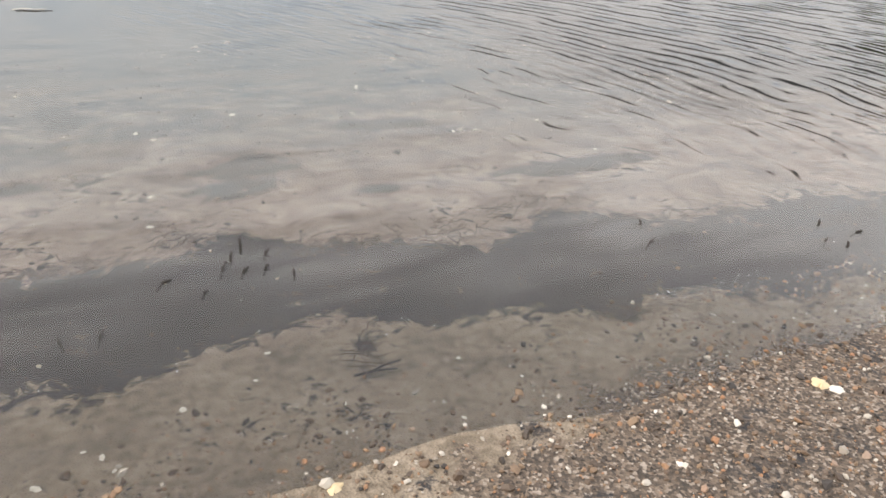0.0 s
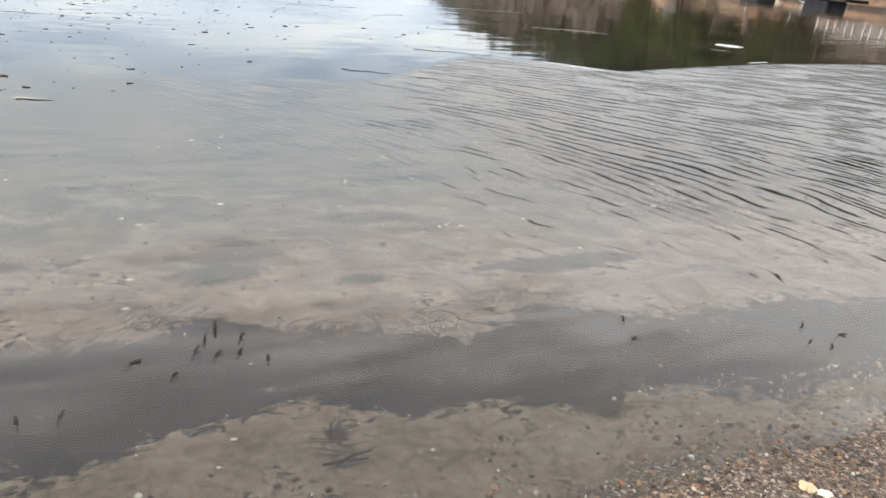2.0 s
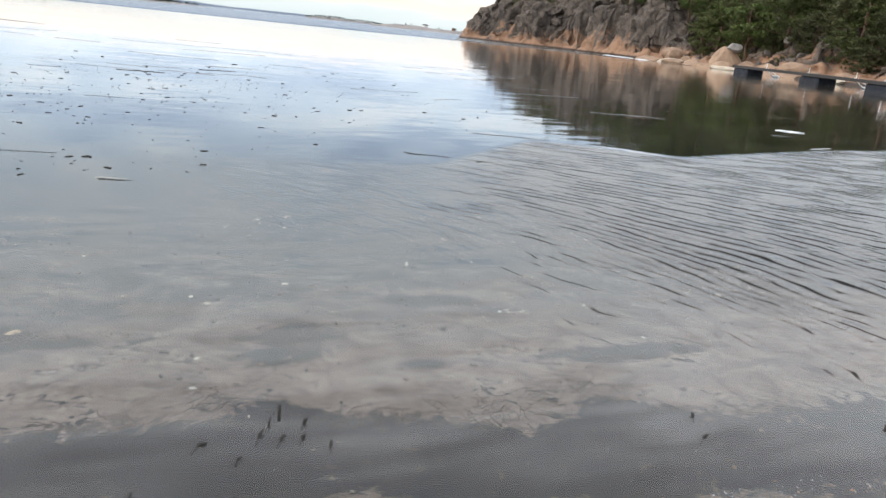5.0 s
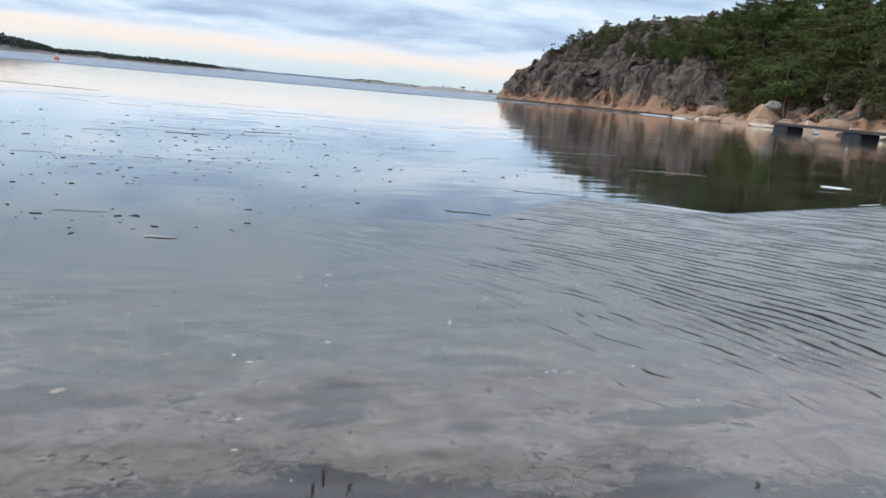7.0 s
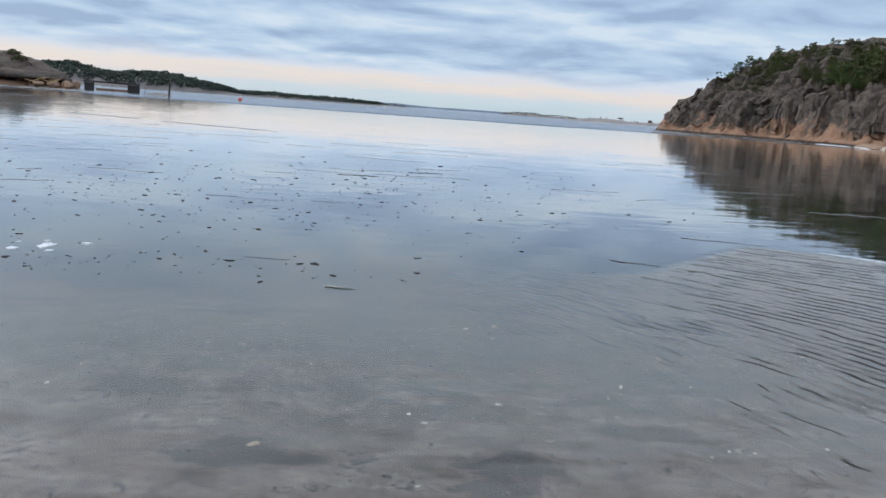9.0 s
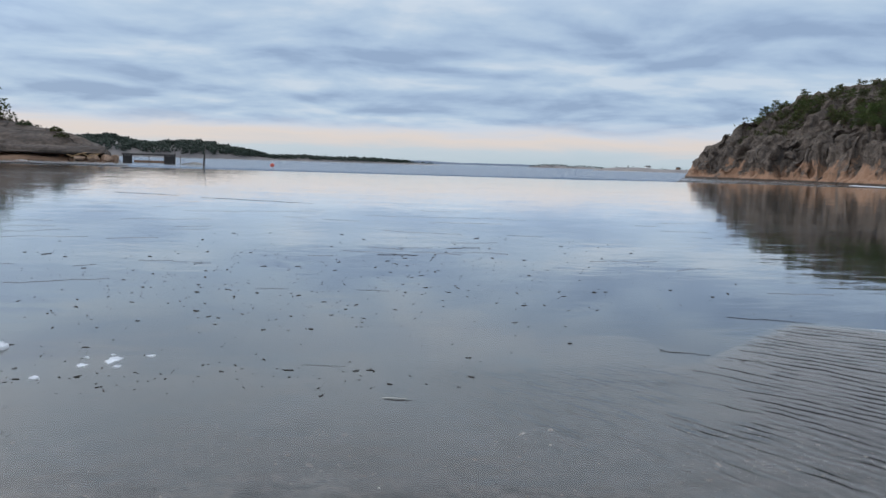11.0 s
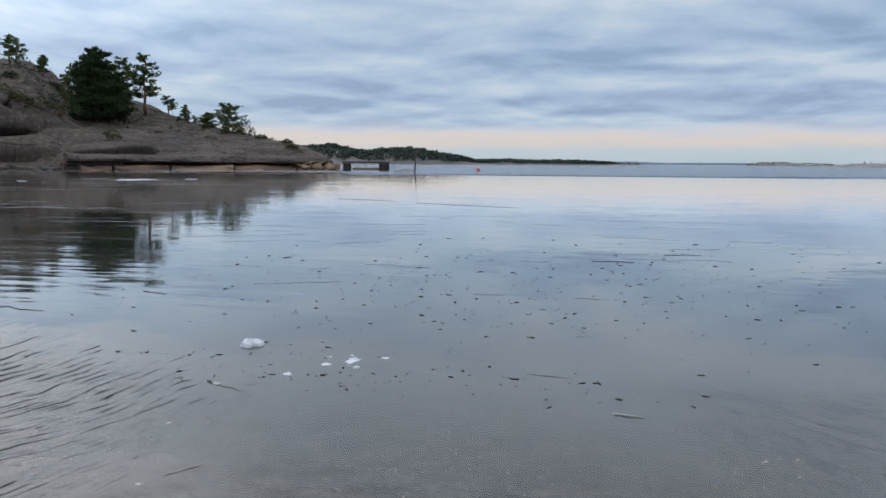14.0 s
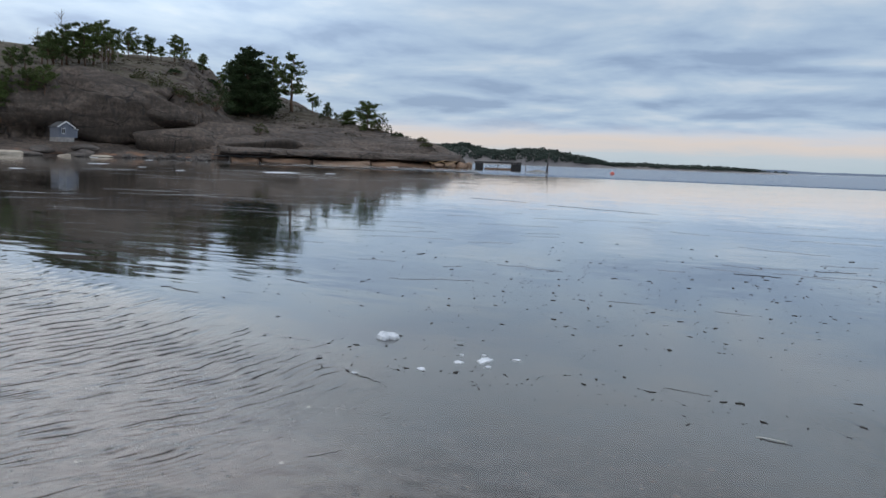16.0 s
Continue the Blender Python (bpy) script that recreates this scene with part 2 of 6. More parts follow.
TWIG = simple("wet_twig", (0.010, 0.009, 0.008), (0.03, 0.024, 0.02), 30.0, 0.55, 0, 0.6, 0.004)
ICE_WHITE = simple("white_ice", (0.42, 0.46, 0.50), (0.80, 0.82, 0.84), 12.0, 0.45, 0, 0.5, 0.02)
FAR_ROCK = simple("far_rock", (0.16, 0.15, 0.15), (0.30, 0.27, 0.25), 0.05, 0.9, 0, 0.3, 1.0)
# aerial haze is painted into the far coast's base colour as blue
HAZED_HILL = simple("hazed_blue_hill", (0.10, 0.135, 0.19), (0.13, 0.17, 0.23), 0.004, 0.95, 0, 0.1, 1.0)

m_glass, t_, b_ = material("dark_window_glass")
b_.inputs["Base Color"].default_value = (0.01, 0.012, 0.015, 1)
b_.inputs["Roughness"].default_value = 0.08
GLASS = m_glass


def foliage(name, dark, light):
    m, t, b = material(name)
    g = t.nodes.new("ShaderNodeNewGeometry")
    o = t.nodes.new("ShaderNodeObjectInfo")
    f = math_node(t, "ADD", math_node(t, "MULTIPLY", g.outputs["Random Per Island"], 0.6), math_node(t, "MULTIPLY", o.outputs["Random"], 0.4))
    t.links.new(ramp(t, f, [(0.1, dark), (0.9, light)]), b.inputs["Base Color"])
    b.inputs["Roughness"].default_value = 0.6
    b.inputs["Specular IOR Level"].default_value = 0.25
    return m


NEEDLES = foliage("pine_needles", (0.042, 0.066, 0.018), (0.13, 0.17, 0.048))
NEEDLES_OLIVE = foliage("olive_needles", (0.046, 0.062, 0.019), (0.130, 0.148, 0.050))
NEEDLES_BROWN = foliage("brownish_needles", (0.040, 0.048, 0.020), (0.110, 0.114, 0.048))
NEEDLES_DARK = foliage("dark_needles", (0.020, 0.036, 0.014), (0.060, 0.092, 0.030))
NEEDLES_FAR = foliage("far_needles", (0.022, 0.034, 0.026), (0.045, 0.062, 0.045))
HEATH = foliage("heather", (0.032, 0.028, 0.014), (0.095, 0.078, 0.042))
JUNIPER = foliage("juniper", (0.030, 0.040, 0.014), (0.095, 0.10, 0.034))


def noise_colour(t, vec, scale):
    n = t.nodes.new("ShaderNodeTexNoise")
    n.inputs["Scale"].default_value = scale
    t.links.new(vec, n.inputs["Vector"])
    return n.outputs["Color"]


def ground_material():
    """Beach and sea bed: brown gravel at the edge, tan silty sand, black mud where the mask says, weedy stones farther out."""
    m, t, b = material("beach_and_sea_bed")
    p = where(t)
    s = t.nodes.new("ShaderNodeSeparateXYZ")
    t.links.new(p, s.inputs[0])
    n1 = noise_tex(t, p, 1.1, 5, 0.6, 0.4)
    n2 = noise_tex(t, p, 4.2, 6, 0.62, 0.3)
    n3 = noise_tex(t, p, 38.0, 4, 0.65)
    grain = noise_tex(t, p, 170.0, 3, 0.7)
    # sand
    sand = ramp(t, math_node(t, "ADD", math_node(t, "MULTIPLY", n2, 0.65), math_node(t, "MULTIPLY", n3, 0.35)), [(0.37, (0.125, 0.090, 0.072)), (0.46, (0.25, 0.192, 0.158)), (0.55, (0.34, 0.272, 0.225)), (0.66, (0.50, 0.42, 0.36))])
    sand = mix_color(t, map_range(t, noise_tex(t, p, 8.0, 5, 0.62, 0.7), 0.50, 0.66, 0.0, 0.62), sand, (0.105, 0.078, 0.064))
    olive = ramp(t, math_node(t, "ADD", math_node(t, "MULTIPLY", n2, 0.5), math_node(t, "MULTIPLY", n3, 0.5)), [(0.40, (0.135, 0.108, 0.074)), (0.5, (0.215, 0.175, 0.125)), (0.62, (0.30, 0.25, 0.19))])
    sand = mix_color(t, map_range(t, math_node(t, "ADD", s.outputs[1], math_node(t, "MULTIPLY", n1, 0.25)), 1.62, 1.38, 0.0, 0.85), sand, olive)
    # farther out: stones with weed
    weedy = ramp(t, math_node(t, "ADD", math_node(t, "MULTIPLY", n2, 0.58), math_node(t, "MULTIPLY", noise_tex(t, p, 15.0, 6, 0.7, 0.6), 0.42)), [(0.38, (0.010, 0.011, 0.011)), (0.46, (0.040, 0.038, 0.034)), (0.53, (0.125, 0.108, 0.092)), (0.62, (0.36, 0.31, 0.265))])
    vc = t.nodes.new("ShaderNodeSeparateColor")
    cobble = voronoi(t, mix_color(t, 0.06, p, noise_colour(t, p, 9.0), "LINEAR_LIGHT"), 24.0, "F1", "Color")
    t.links.new(cobble, vc.inputs[0])
    stones = ramp(t, vc.outputs[0], [(0.0, (0.014, 0.013, 0.012)), (0.4, (0.050, 0.046, 0.036)), (0.7, (0.13, 0.115, 0.092)), (0.9, (0.20, 0.17, 0.14)), (1.0, (0.36, 0.31, 0.27))])
    weedy = mix_color(t, map_range(t, noise_tex(t, p, 2.1, 4, 0.6), 0.42, 0.66, 0.0, 0.55), weedy, stones)
    west = math_node(t, "MULTIPLY", math_node(t, "MINIMUM", s.outputs[0], 0.0), 0.6)
    far = map_range(t, math_node(t, "ADD", math_node(t, "ADD", s.outputs[1], west), math_node(t, "MULTIPLY", n1, 1.2)), 2.6, 4.0)
    col = mix_color(t, far, sand, weedy)
    # water's dimming with depth is put into the bed colour
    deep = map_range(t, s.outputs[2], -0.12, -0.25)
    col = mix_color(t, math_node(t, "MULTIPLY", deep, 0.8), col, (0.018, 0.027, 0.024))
    # out at sea the water's blue is painted onto the bed
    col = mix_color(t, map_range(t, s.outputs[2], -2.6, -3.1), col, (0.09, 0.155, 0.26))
    # gravel by the edge
    v1 = voronoi(t, p, 150.0, "F1", "Color")
    vs = t.nodes.new("ShaderNodeSeparateColor")
    t.links.new(v1, vs.inputs[0])
    gravel = ramp(t, vs.outputs[0], [(0.0, (0.035, 0.028, 0.022)), (0.3, (0.075, 0.057, 0.043)), (0.6, (0.135, 0.10, 0.073)), (0.85, (0.20, 0.155, 0.118)), (1.0, (0.36, 0.31, 0.26))])
    gm = attr(t, "gravel")
    gf = map_range(t, math_node(t, "ADD", gm, math_node(t, "MULTIPLY", math_node(t, "SUBTRACT", noise_tex(t, p, 6.0, 5, 0.7, 0.4), 0.5), 2.6)), 0.30, 0.70)
    col = mix_color(t, gf, col, gravel)
    # mud
    rag = noise_tex(t, p, 22.0, 6, 0.75, 0.8)
    mud = map_range(t, math_node(t, "ADD", attr(t, "mud"), math_node(t, "ADD", math_node(t, "MULTIPLY", math_node(t, "SUBTRACT", n2, 0.5), 2.2), math_node(t, "MULTIPLY", math_node(t, "SUBTRACT", rag, 0.5), 2.6))), 0.20, 0.62)
    mudc = ramp(t, n2, [(0.3, (0.005, 0.006, 0.009)), (0.55, (0.011, 0.012, 0.016)), (0.78, (0.030, 0.029, 0.030))])
    col = mix_color(t, math_node(t, "MULTIPLY", mud, 0.97), col, mudc)
    weed = map_range(t, math_node(t, "ADD", attr(t, "weed"), math_node(t, "MULTIPLY", math_node(t, "SUBTRACT", noise_tex(t, p, 7.0, 5, 0.7, 0.6), 0.5), 1.7)), 0.30, 0.75)
    col = mix_color(t, math_node(t, "MULTIPLY", weed, 0.94), col, (0.013, 0.014, 0.014))
    col = mix_color(t, 0.10, col, mix_color(t, grain, (0.0, 0.0, 0.0), (1.0, 1.0, 1.0)), "OVERLAY")
    t.links.new(col, b.inputs["Base Color"])
    b.inputs["Roughness"].default_value = 0.75
    h = math_node(t, "ADD", math_node(t, "MULTIPLY", n3, 0.6), math_node(t, "MULTIPLY", grain, 0.15))
    h = math_node(t, "ADD", h, math_node(t, "MULTIPLY", voronoi(t, p, 150.0), 0.5))
    t.links.new(bump(t, h, 0.7, 0.012), b.inputs["Normal"])
    return m


def vec_math(t, op, a, b=None, scale=None):
    n = t.nodes.new("ShaderNodeVectorMath")
    n.operation = op
    for i, v in enumerate((a, b)):
        if isinstance(v, tuple):
            n.inputs[i].default_value = v
        elif v is not None:
            t.links.new(v, n.inputs[i])
    if isinstance(scale, (int, float)):
        n.inputs["Scale"].default_value = scale
    elif scale is not None:
        t.links.new(scale, n.inputs["Scale"])
    return n.outputs[0]


def water_material():
    """Clear water and thin ice: a gloss by Fresnel over a clear body, its surface tilted by ripples, undulation and ice streaks."""
    m = bpy.data.materials.new("water_and_thin_ice")
    m.use_nodes = True
    t = m.node_tree
    t.nodes.clear()
    out = t.nodes.new("ShaderNodeOutputMaterial")
    p = where(t)
    s = t.nodes.new("ShaderNodeSeparateXYZ")
    t.links.new(p, s.inputs[0])
    x, y = s.outputs[0], s.outputs[1]

    def mul(a, b):
        return math_node(t, "MULTIPLY", a, b)

    def add(a, b):
        return math_node(t, "ADD", a, b)

    def tilt_noise(sx, sy, turn, detail, ax, ay, amount, loc=(0, 0, 0)):
        """Slopes of an uneven surface, longer one way than the other."""
        n = t.nodes.new("ShaderNodeTexNoise")
        n.inputs["Scale"].default_value = 1.0
        n.inputs["Detail"].default_value = detail
        n.inputs["Roughness"].default_value = 0.55
        n.inputs["Distortion"].default_value = 0.5
        t.links.new(stretch(t, p, sx, sy, 1, loc, (0, 0, radians(turn))), n.inputs["Vector"])
        v = vec_math(t, "SUBTRACT", n.outputs["Color"], (0.5, 0.5, 0.5))
        return vec_math(t, "SCALE", vec_math(t, "MULTIPLY", v, (ax, ay, 0.0)), None, amount)

    def ripples(way, bend, y0, straight, count, seed):
        """Curved ripples that lie wider apart farther out: their sine, and a noise that breaks them into dashes."""
        dy = math_node(t, "SUBTRACT", y, y0)
        ph = add(add(mul(x, way), mul(dy, straight)), mul(mul(dy, dy), bend))
        wob_ = math_node(t, "SUBTRACT", noise_tex(t, stretch(t, p, 1, 1, 1, (seed, 0, 0)), 1.1, 3, 0.55), 0.5)
        ph = math_node(t, "LOGARITHM", math_node(t, "MAXIMUM", add(ph, mul(wob_, 0.42)), 0.4), math.e)
        wave_ = math_node(t, "SINE", mul(ph, 2 * math.pi * count))
        comb_ = t.nodes.new("ShaderNodeCombineXYZ")
        t.links.new(mul(ph, count * 0.85), comb_.inputs[0])
        t.links.new(mul(y, 2.8), comb_.inputs[1])
        dash = noise_tex(t, comb_.outputs[0], 1.0, 3, 0.6)
        return wave_, dash

    rr, rl, rm, rs = attr(t, "ripple_right"), attr(t, "ripple_left"), attr(t, "ripple_mid"), attr(t, "ripple_soft")
    ice, sea = attr(t, "ice"), attr(t, "open_sea")
    w_r, dash_r = ripples(1.0, 0.15, 1.8, 0.0, 29, 1.0)
    w_l, dash_l = ripples(-1.0, -0.08, 3.0, 0.5, 38, 6.0)
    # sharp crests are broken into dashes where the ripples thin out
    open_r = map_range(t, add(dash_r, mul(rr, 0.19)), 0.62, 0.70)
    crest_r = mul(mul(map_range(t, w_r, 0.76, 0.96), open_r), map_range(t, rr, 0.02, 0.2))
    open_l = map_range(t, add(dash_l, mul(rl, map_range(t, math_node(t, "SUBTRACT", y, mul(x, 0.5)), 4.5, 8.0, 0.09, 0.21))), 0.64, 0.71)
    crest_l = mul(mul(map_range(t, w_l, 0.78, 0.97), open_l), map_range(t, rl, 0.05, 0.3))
    soft_r = map_range(t, dash_r, 0.38, 0.62, 0.10, 1.0)
    soft_l = map_range(t, dash_l, 0.38, 0.64, 0.08, 1.0)
    slopes = [
        vec_math(t, "SCALE", (-0.09, -0.075, 0.0), None, mul(mul(w_r, soft_r), rr)),
        vec_math(t, "SCALE", (-0.07, -0.07, 0.0), None, mul(mul(w_r, map_range(t, dash_r, 0.42, 0.6)), rm)),
        vec_math(t, "SCALE", (0.10, -0.09, 0.0), None, mul(mul(w_l, soft_l), rl)),
        vec_math(t, "SCALE", (-0.40, -0.34, 0.0), None, crest_r),
        vec_math(t, "SCALE", (0.36, -0.40, 0.0), None, crest_l),
        vec_math(t, "SCALE", (-0.04, -0.11, 0.0), None, rr),
        vec_math(t, "SCALE", (0.05, -0.105, 0.0), None, mul(rl, map_range(t, math_node(t, "SUBTRACT", y, mul(x, 0.5)), 4.8, 7.5, 0.15, 1.0))),
        tilt_noise(2.6, 11.0, 26, 3.0, 0.10, 0.26, rs),
        tilt_noise(1.2, 2.2, 18, 2.0, 0.06, 0.10, rs, (4, 1, 0)),
        tilt_noise(0.7, 4.5, 3, 4.0, 0.010, 0.028, ice),
        tilt_noise(0.06, 0.5, -2, 4.0, 0.006, 0.014, ice, (3, 5, 0)),
        tilt_noise(0.8, 5.0, 12, 5.0, 0.05, 0.15, attr(t, "ruffled")),
        tilt_noise(0.4, 1.6, 0, 3.0, 0.25, 0.35, sea),
    ]
    nrm = (0.0, 0.0, 1.0)
    for v in slopes:
        nrm = vec_math(t, "ADD", v, nrm)
    nrm = vec_math(t, "NORMALIZE", nrm)
    fres = t.nodes.new("ShaderNodeFresnel")
    fres.inputs["IOR"].default_value = 1.46
    t.links.new(nrm, fres.inputs["Normal"])
    gloss = t.nodes.new("ShaderNodeBsdfGlossy")
    gloss.inputs["Color"].default_value = (1, 1, 1, 1)
    t.links.new(nrm, gloss.inputs["Normal"])
    streaks = noise_tex(t, stretch(t, p, 0.22, 2.2, 1), 1.0, 5, 0.65, 0.5)
    rough = add(add(mul(ice, 0.035), mul(sea, 0.20)), 0.012)
    rough = add(rough, mul(mul(map_range(t, streaks, 0.5, 0.68), ice), 0.05))
    t.links.new(rough, gloss.inputs["Roughness"])
    # faintly olive water; the ripple crests' dark shade is painted into its tint
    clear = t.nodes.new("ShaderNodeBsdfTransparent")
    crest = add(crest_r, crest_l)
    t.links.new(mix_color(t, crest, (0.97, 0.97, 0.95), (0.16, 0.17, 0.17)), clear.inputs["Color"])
    mix = t.nodes.new("ShaderNodeMixShader")
    mirror = math_node(t, "MULTIPLY", fres.outputs[0], add(1.0, mul(ice, 0.38)), True)
    t.links.new(mul(mirror, math_node(t, "SUBTRACT", 1.0, mul(sea, 0.6), True)), mix.inputs[0])
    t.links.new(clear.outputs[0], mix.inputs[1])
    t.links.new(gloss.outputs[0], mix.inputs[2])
    # the ice skin is a little cloudy
    milk = t.nodes.new("ShaderNodeBsdfDiffuse")
    milk.inputs["Color"].default_value = (0.50, 0.46, 0.34, 1)
    skin = t.nodes.new("ShaderNodeMixShader")
    cloudy = map_range(t, noise_tex(t, stretch(t, p, 0.16, 0.55, 1), 1.0, 6, 0.62, 0.6), 0.35, 0.75, 0.0, 0.035)
    t.links.new(mul(cloudy, ice), skin.inputs[0])
    t.links.new(mix.outputs[0], skin.inputs[1])
    t.links.new(milk.outputs[0], skin.inputs[2])
    t.links.new(skin.outputs[0], out.inputs[0])
    return m


GROUND = ground_material()
WATER = water_material()

# ---- shapes of the land ----
def hash01(ix, iy, iz, seed):
    h = (ix * 374761393 + iy * 668265263 + iz * 2147483647 + seed * 144665) & 0xFFFFFFFF
    h = ((h ^ (h >> 13)) * 1274126177) & 0xFFFFFFFF
    return ((h ^ (h >> 16)) & 0xFFFF) / 65535.0


def value_noise(x, y, z=None, seed=0):
    x, y = np.asarray(x, float), np.asarray(y, float)
    z = np.zeros_like(x) if z is None else np.asarray(z, float)
    xi, yi, zi = np.floor(x).astype(np.int64), np.floor(y).astype(np.int64), np.floor(z).astype(np.int64)
    fx, fy, fz = x - xi, y - yi, z - zi
    fx, fy, fz = (f * f * (3 - 2 * f) for f in (fx, fy, fz))
    out = 0
    for dx in (0, 1):
        for dy in (0, 1):
            for dz in (0, 1):
                w = (fx if dx else 1 - fx) * (fy if dy else 1 - fy) * (fz if dz else 1 - fz)
                out = out + w * hash01(xi + dx, yi + dy, zi + dz, seed)
    return out * 2 - 1


def fbm(x, y, z=None, octaves=4, seed=0, gain=0.5):
    a, f, out = 1.0, 1.0, 0
    for i in range(octaves):
        out = out + a * value_noise(np.asarray(x) * f, np.asarray(y) * f, None if z is None else np.asarray(z) * f, seed + i * 17)
        a, f = a * gain, f * 2.03
    return out


def cells(x, y, z, seed=0):
    """Distances to the nearest and second nearest of scattered points, and the nearest one's random number."""
    xi, yi, zi = np.floor(x).astype(np.int64), np.floor(y).astype(np.int64), np.floor(z).astype(np.int64)
    f1, f2, who = np.full(x.shape, 9.0), np.full(x.shape, 9.0), np.zeros(x.shape)
    for dx in (-1, 0, 1):
        for dy in (-1, 0, 1):
            for dz in (-1, 0, 1):
                i, j, k = xi + dx, yi + dy, zi + dz
                d = np.sqrt((i + hash01(i, j, k, seed) - x) ** 2 + (j + hash01(i, j, k, seed + 1) - y) ** 2 + (k + hash01(i, j, k, seed + 2) - z) ** 2)
                near = d < f1
                f2 = np.where(near, f1, np.minimum(f2, d))
                who = np.where(near, hash01(i, j, k, seed + 3), who)
                f1 = np.where(near, d, f1)
    return f1, f2, who


def smooth(x, a, b):
    t = np.clip((np.asarray(x, float) - a) / (b - a), 0, 1)
    return t * t * (3 - 2 * t)


def edge_distance(x, y, poly):
    """Distance to the outline, positive inside."""
    x, y = np.asarray(x, float), np.asarray(y, float)
    best, inside = np.full(x.shape, 1e9), np.zeros(x.shape, bool)
    n = len(poly)
    for i in range(n):
        (ax, ay), (bx, by) = poly[i], poly[(i + 1) % n]
        ex, ey = bx - ax, by - ay
        t = np.clip(((x - ax) * ex + (y - ay) * ey) / (ex * ex + ey * ey), 0, 1)
        best = np.minimum(best, np.hypot(x - ax - t * ex, y - ay - t * ey))
        cross = ((ay > y) != (by > y)) & (x < (bx - ax) * (y - ay) / ((by - ay) if by != ay else 1e-9) + ax)
        inside ^= cross
    return np.where(inside, best, -best)


RIGHT_SHORE = [(74, 174), (80, 165), (87, 148), (85, 124), (83, 113), (77, 90), (72, 73), (70, 58), (73, 40), (90, 20), (190, 20), (230, 150), (190, 300), (122, 284)]
LEFT_SHORE = [(-49, 148), (-63, 142), (-80, 130), (-90, 118), (-100, 104), (-108, 88), (-116, 70), (-125, 44), (-200, 44), (-205, 180), (-150, 260), (-84, 254)]


def right_height(x, y):
    """The wooded headland: a granite cliff towards its tip, low slabs and boulders nearer the beach."""
    x, y = np.asarray(x, float), np.asarray(y, float)
    d = edge_distance(x, y, RIGHT_SHORE)
    rib = 1.5 * (np.abs(fbm(x / 9, y / 5.5, octaves=4, seed=3)) * 2 - 0.7)
    dd = d + 2.0 * rib + 0.9 * fbm(x / 2.2, y / 1.6, octaves=3, seed=9)
    dd = np.where(d < 0, d, np.maximum(dd * smooth(d, 0, 2.5) + d * (1 - smooth(d, 0, 2.5)), 0.0))
    cliff = np.interp(dd, [-4, 0, 0.5, 2.2, 4, 7, 10, 14, 25, 42, 60, 100], [-3, 0, 1.0, 4.2, 7.2, 9.0, 10.3, 12.3, 18.0, 24.5, 27, 28])
    low = np.interp(dd, [-4, 0, 3, 6, 9, 14, 25, 42, 60, 100], [-2.5, 0, 0.7, 1.6, 3.2, 6.5, 13.5, 19.5, 23.5, 27])
    ramp_ = np.interp(dd, [-4, 0, 2, 4, 7, 10, 14, 25, 42, 60, 100], [-3, 0, 1.1, 2.6, 5.2, 8.2, 11.5, 18.0, 24.5, 27, 28])
    k, tip = smooth(y, 102, 120), smooth(y - 0.6 * (x - 74), 150, 172)
    h = low * (1 - k) + (cliff * (1 - tip) + ramp_ * tip) * k
    # ledges
    step = 2.4
    u = h / step + 0.35 * fbm(x / 9, y / 9, octaves=2, seed=21)
    ledge = (np.floor(u) + smooth(u - np.floor(u), 0.25, 0.75)) * step
    h = np.where(h > 1.0, h * 0.62 + 0.38 * (ledge - 0.35 * 2.4 * fbm(x / 9, y / 9, octaves=2, seed=21)), h)
    return h + 0.35 * fbm(x / 2.5, y / 2.5, octaves=4, seed=5) * smooth(d, 0, 4)


def left_height(x, y):
    """The bare granite headland: a long low whaleback, rising to a tall face behind the hut."""
    x, y = np.asarray(x, float), np.asarray(y, float)
    d = edge_distance(x, y, LEFT_SHORE)
    dd = d + (1.9 * fbm(x / 12, y / 12, octaves=3, seed=31) + 0.12 * fbm(x / 2.5, y / 2.5, octaves=2, seed=37)) * smooth(d, 0.5, 5)
    whale = np.interp(dd, [-4, 0, 0.6, 2.2, 5, 9.5, 16, 27, 36, 49, 58, 70, 100], [-2.5, 0, 0.9, 2.0, 3.4, 4.9, 6.5, 9.0, 11.0, 14.7, 18.2, 20.5, 22])
    face = np.interp(dd, [-4, 0, 4, 10, 13.5, 14.2, 15.0, 17, 22, 32, 45, 60, 100], [-2.5, 0, 0.8, 2.0, 2.6, 7.5, 12.0, 14.2, 15.8, 19.0, 22.5, 25, 26])
    k = smooth(y + 1.3 * (x + 90) + 3 * fbm(x / 6, y / 6, octaves=2, seed=47), 107, 124)
    k = 1 - k
    h = whale * (1 - k) + face * k
    # rounded exfoliation sheets
    u = h / 3.1 + 0.5 * fbm(x / 14, y / 14, octaves=2, seed=41)
    fr = u - np.floor(u)
    sheet = (np.floor(u) + np.sqrt(np.clip(fr * (2 - fr), 0, 1)) - u) * 3.1
    h = h + 0.16 * sheet * smooth(h, 0.8, 2.5)
    return h + 0.10 * fbm(x / 3.0, y / 3.0, octaves=3, seed=51) * smooth(d, 0, 4)


def shoreline(x):
    """The water's edge on the beach at x."""
    x = np.asarray(x, float)
    return 0.93 + 0.40 * np.clip(-1.8 - x, 0, 5) - 0.03 * x + 0.03 * np.sin(1.7 * x + 0.6) - 0.012 * np.where(np.abs(x) > 3, (np.abs(x) - 3) ** 2, 0) * (np.abs(x) < 60)


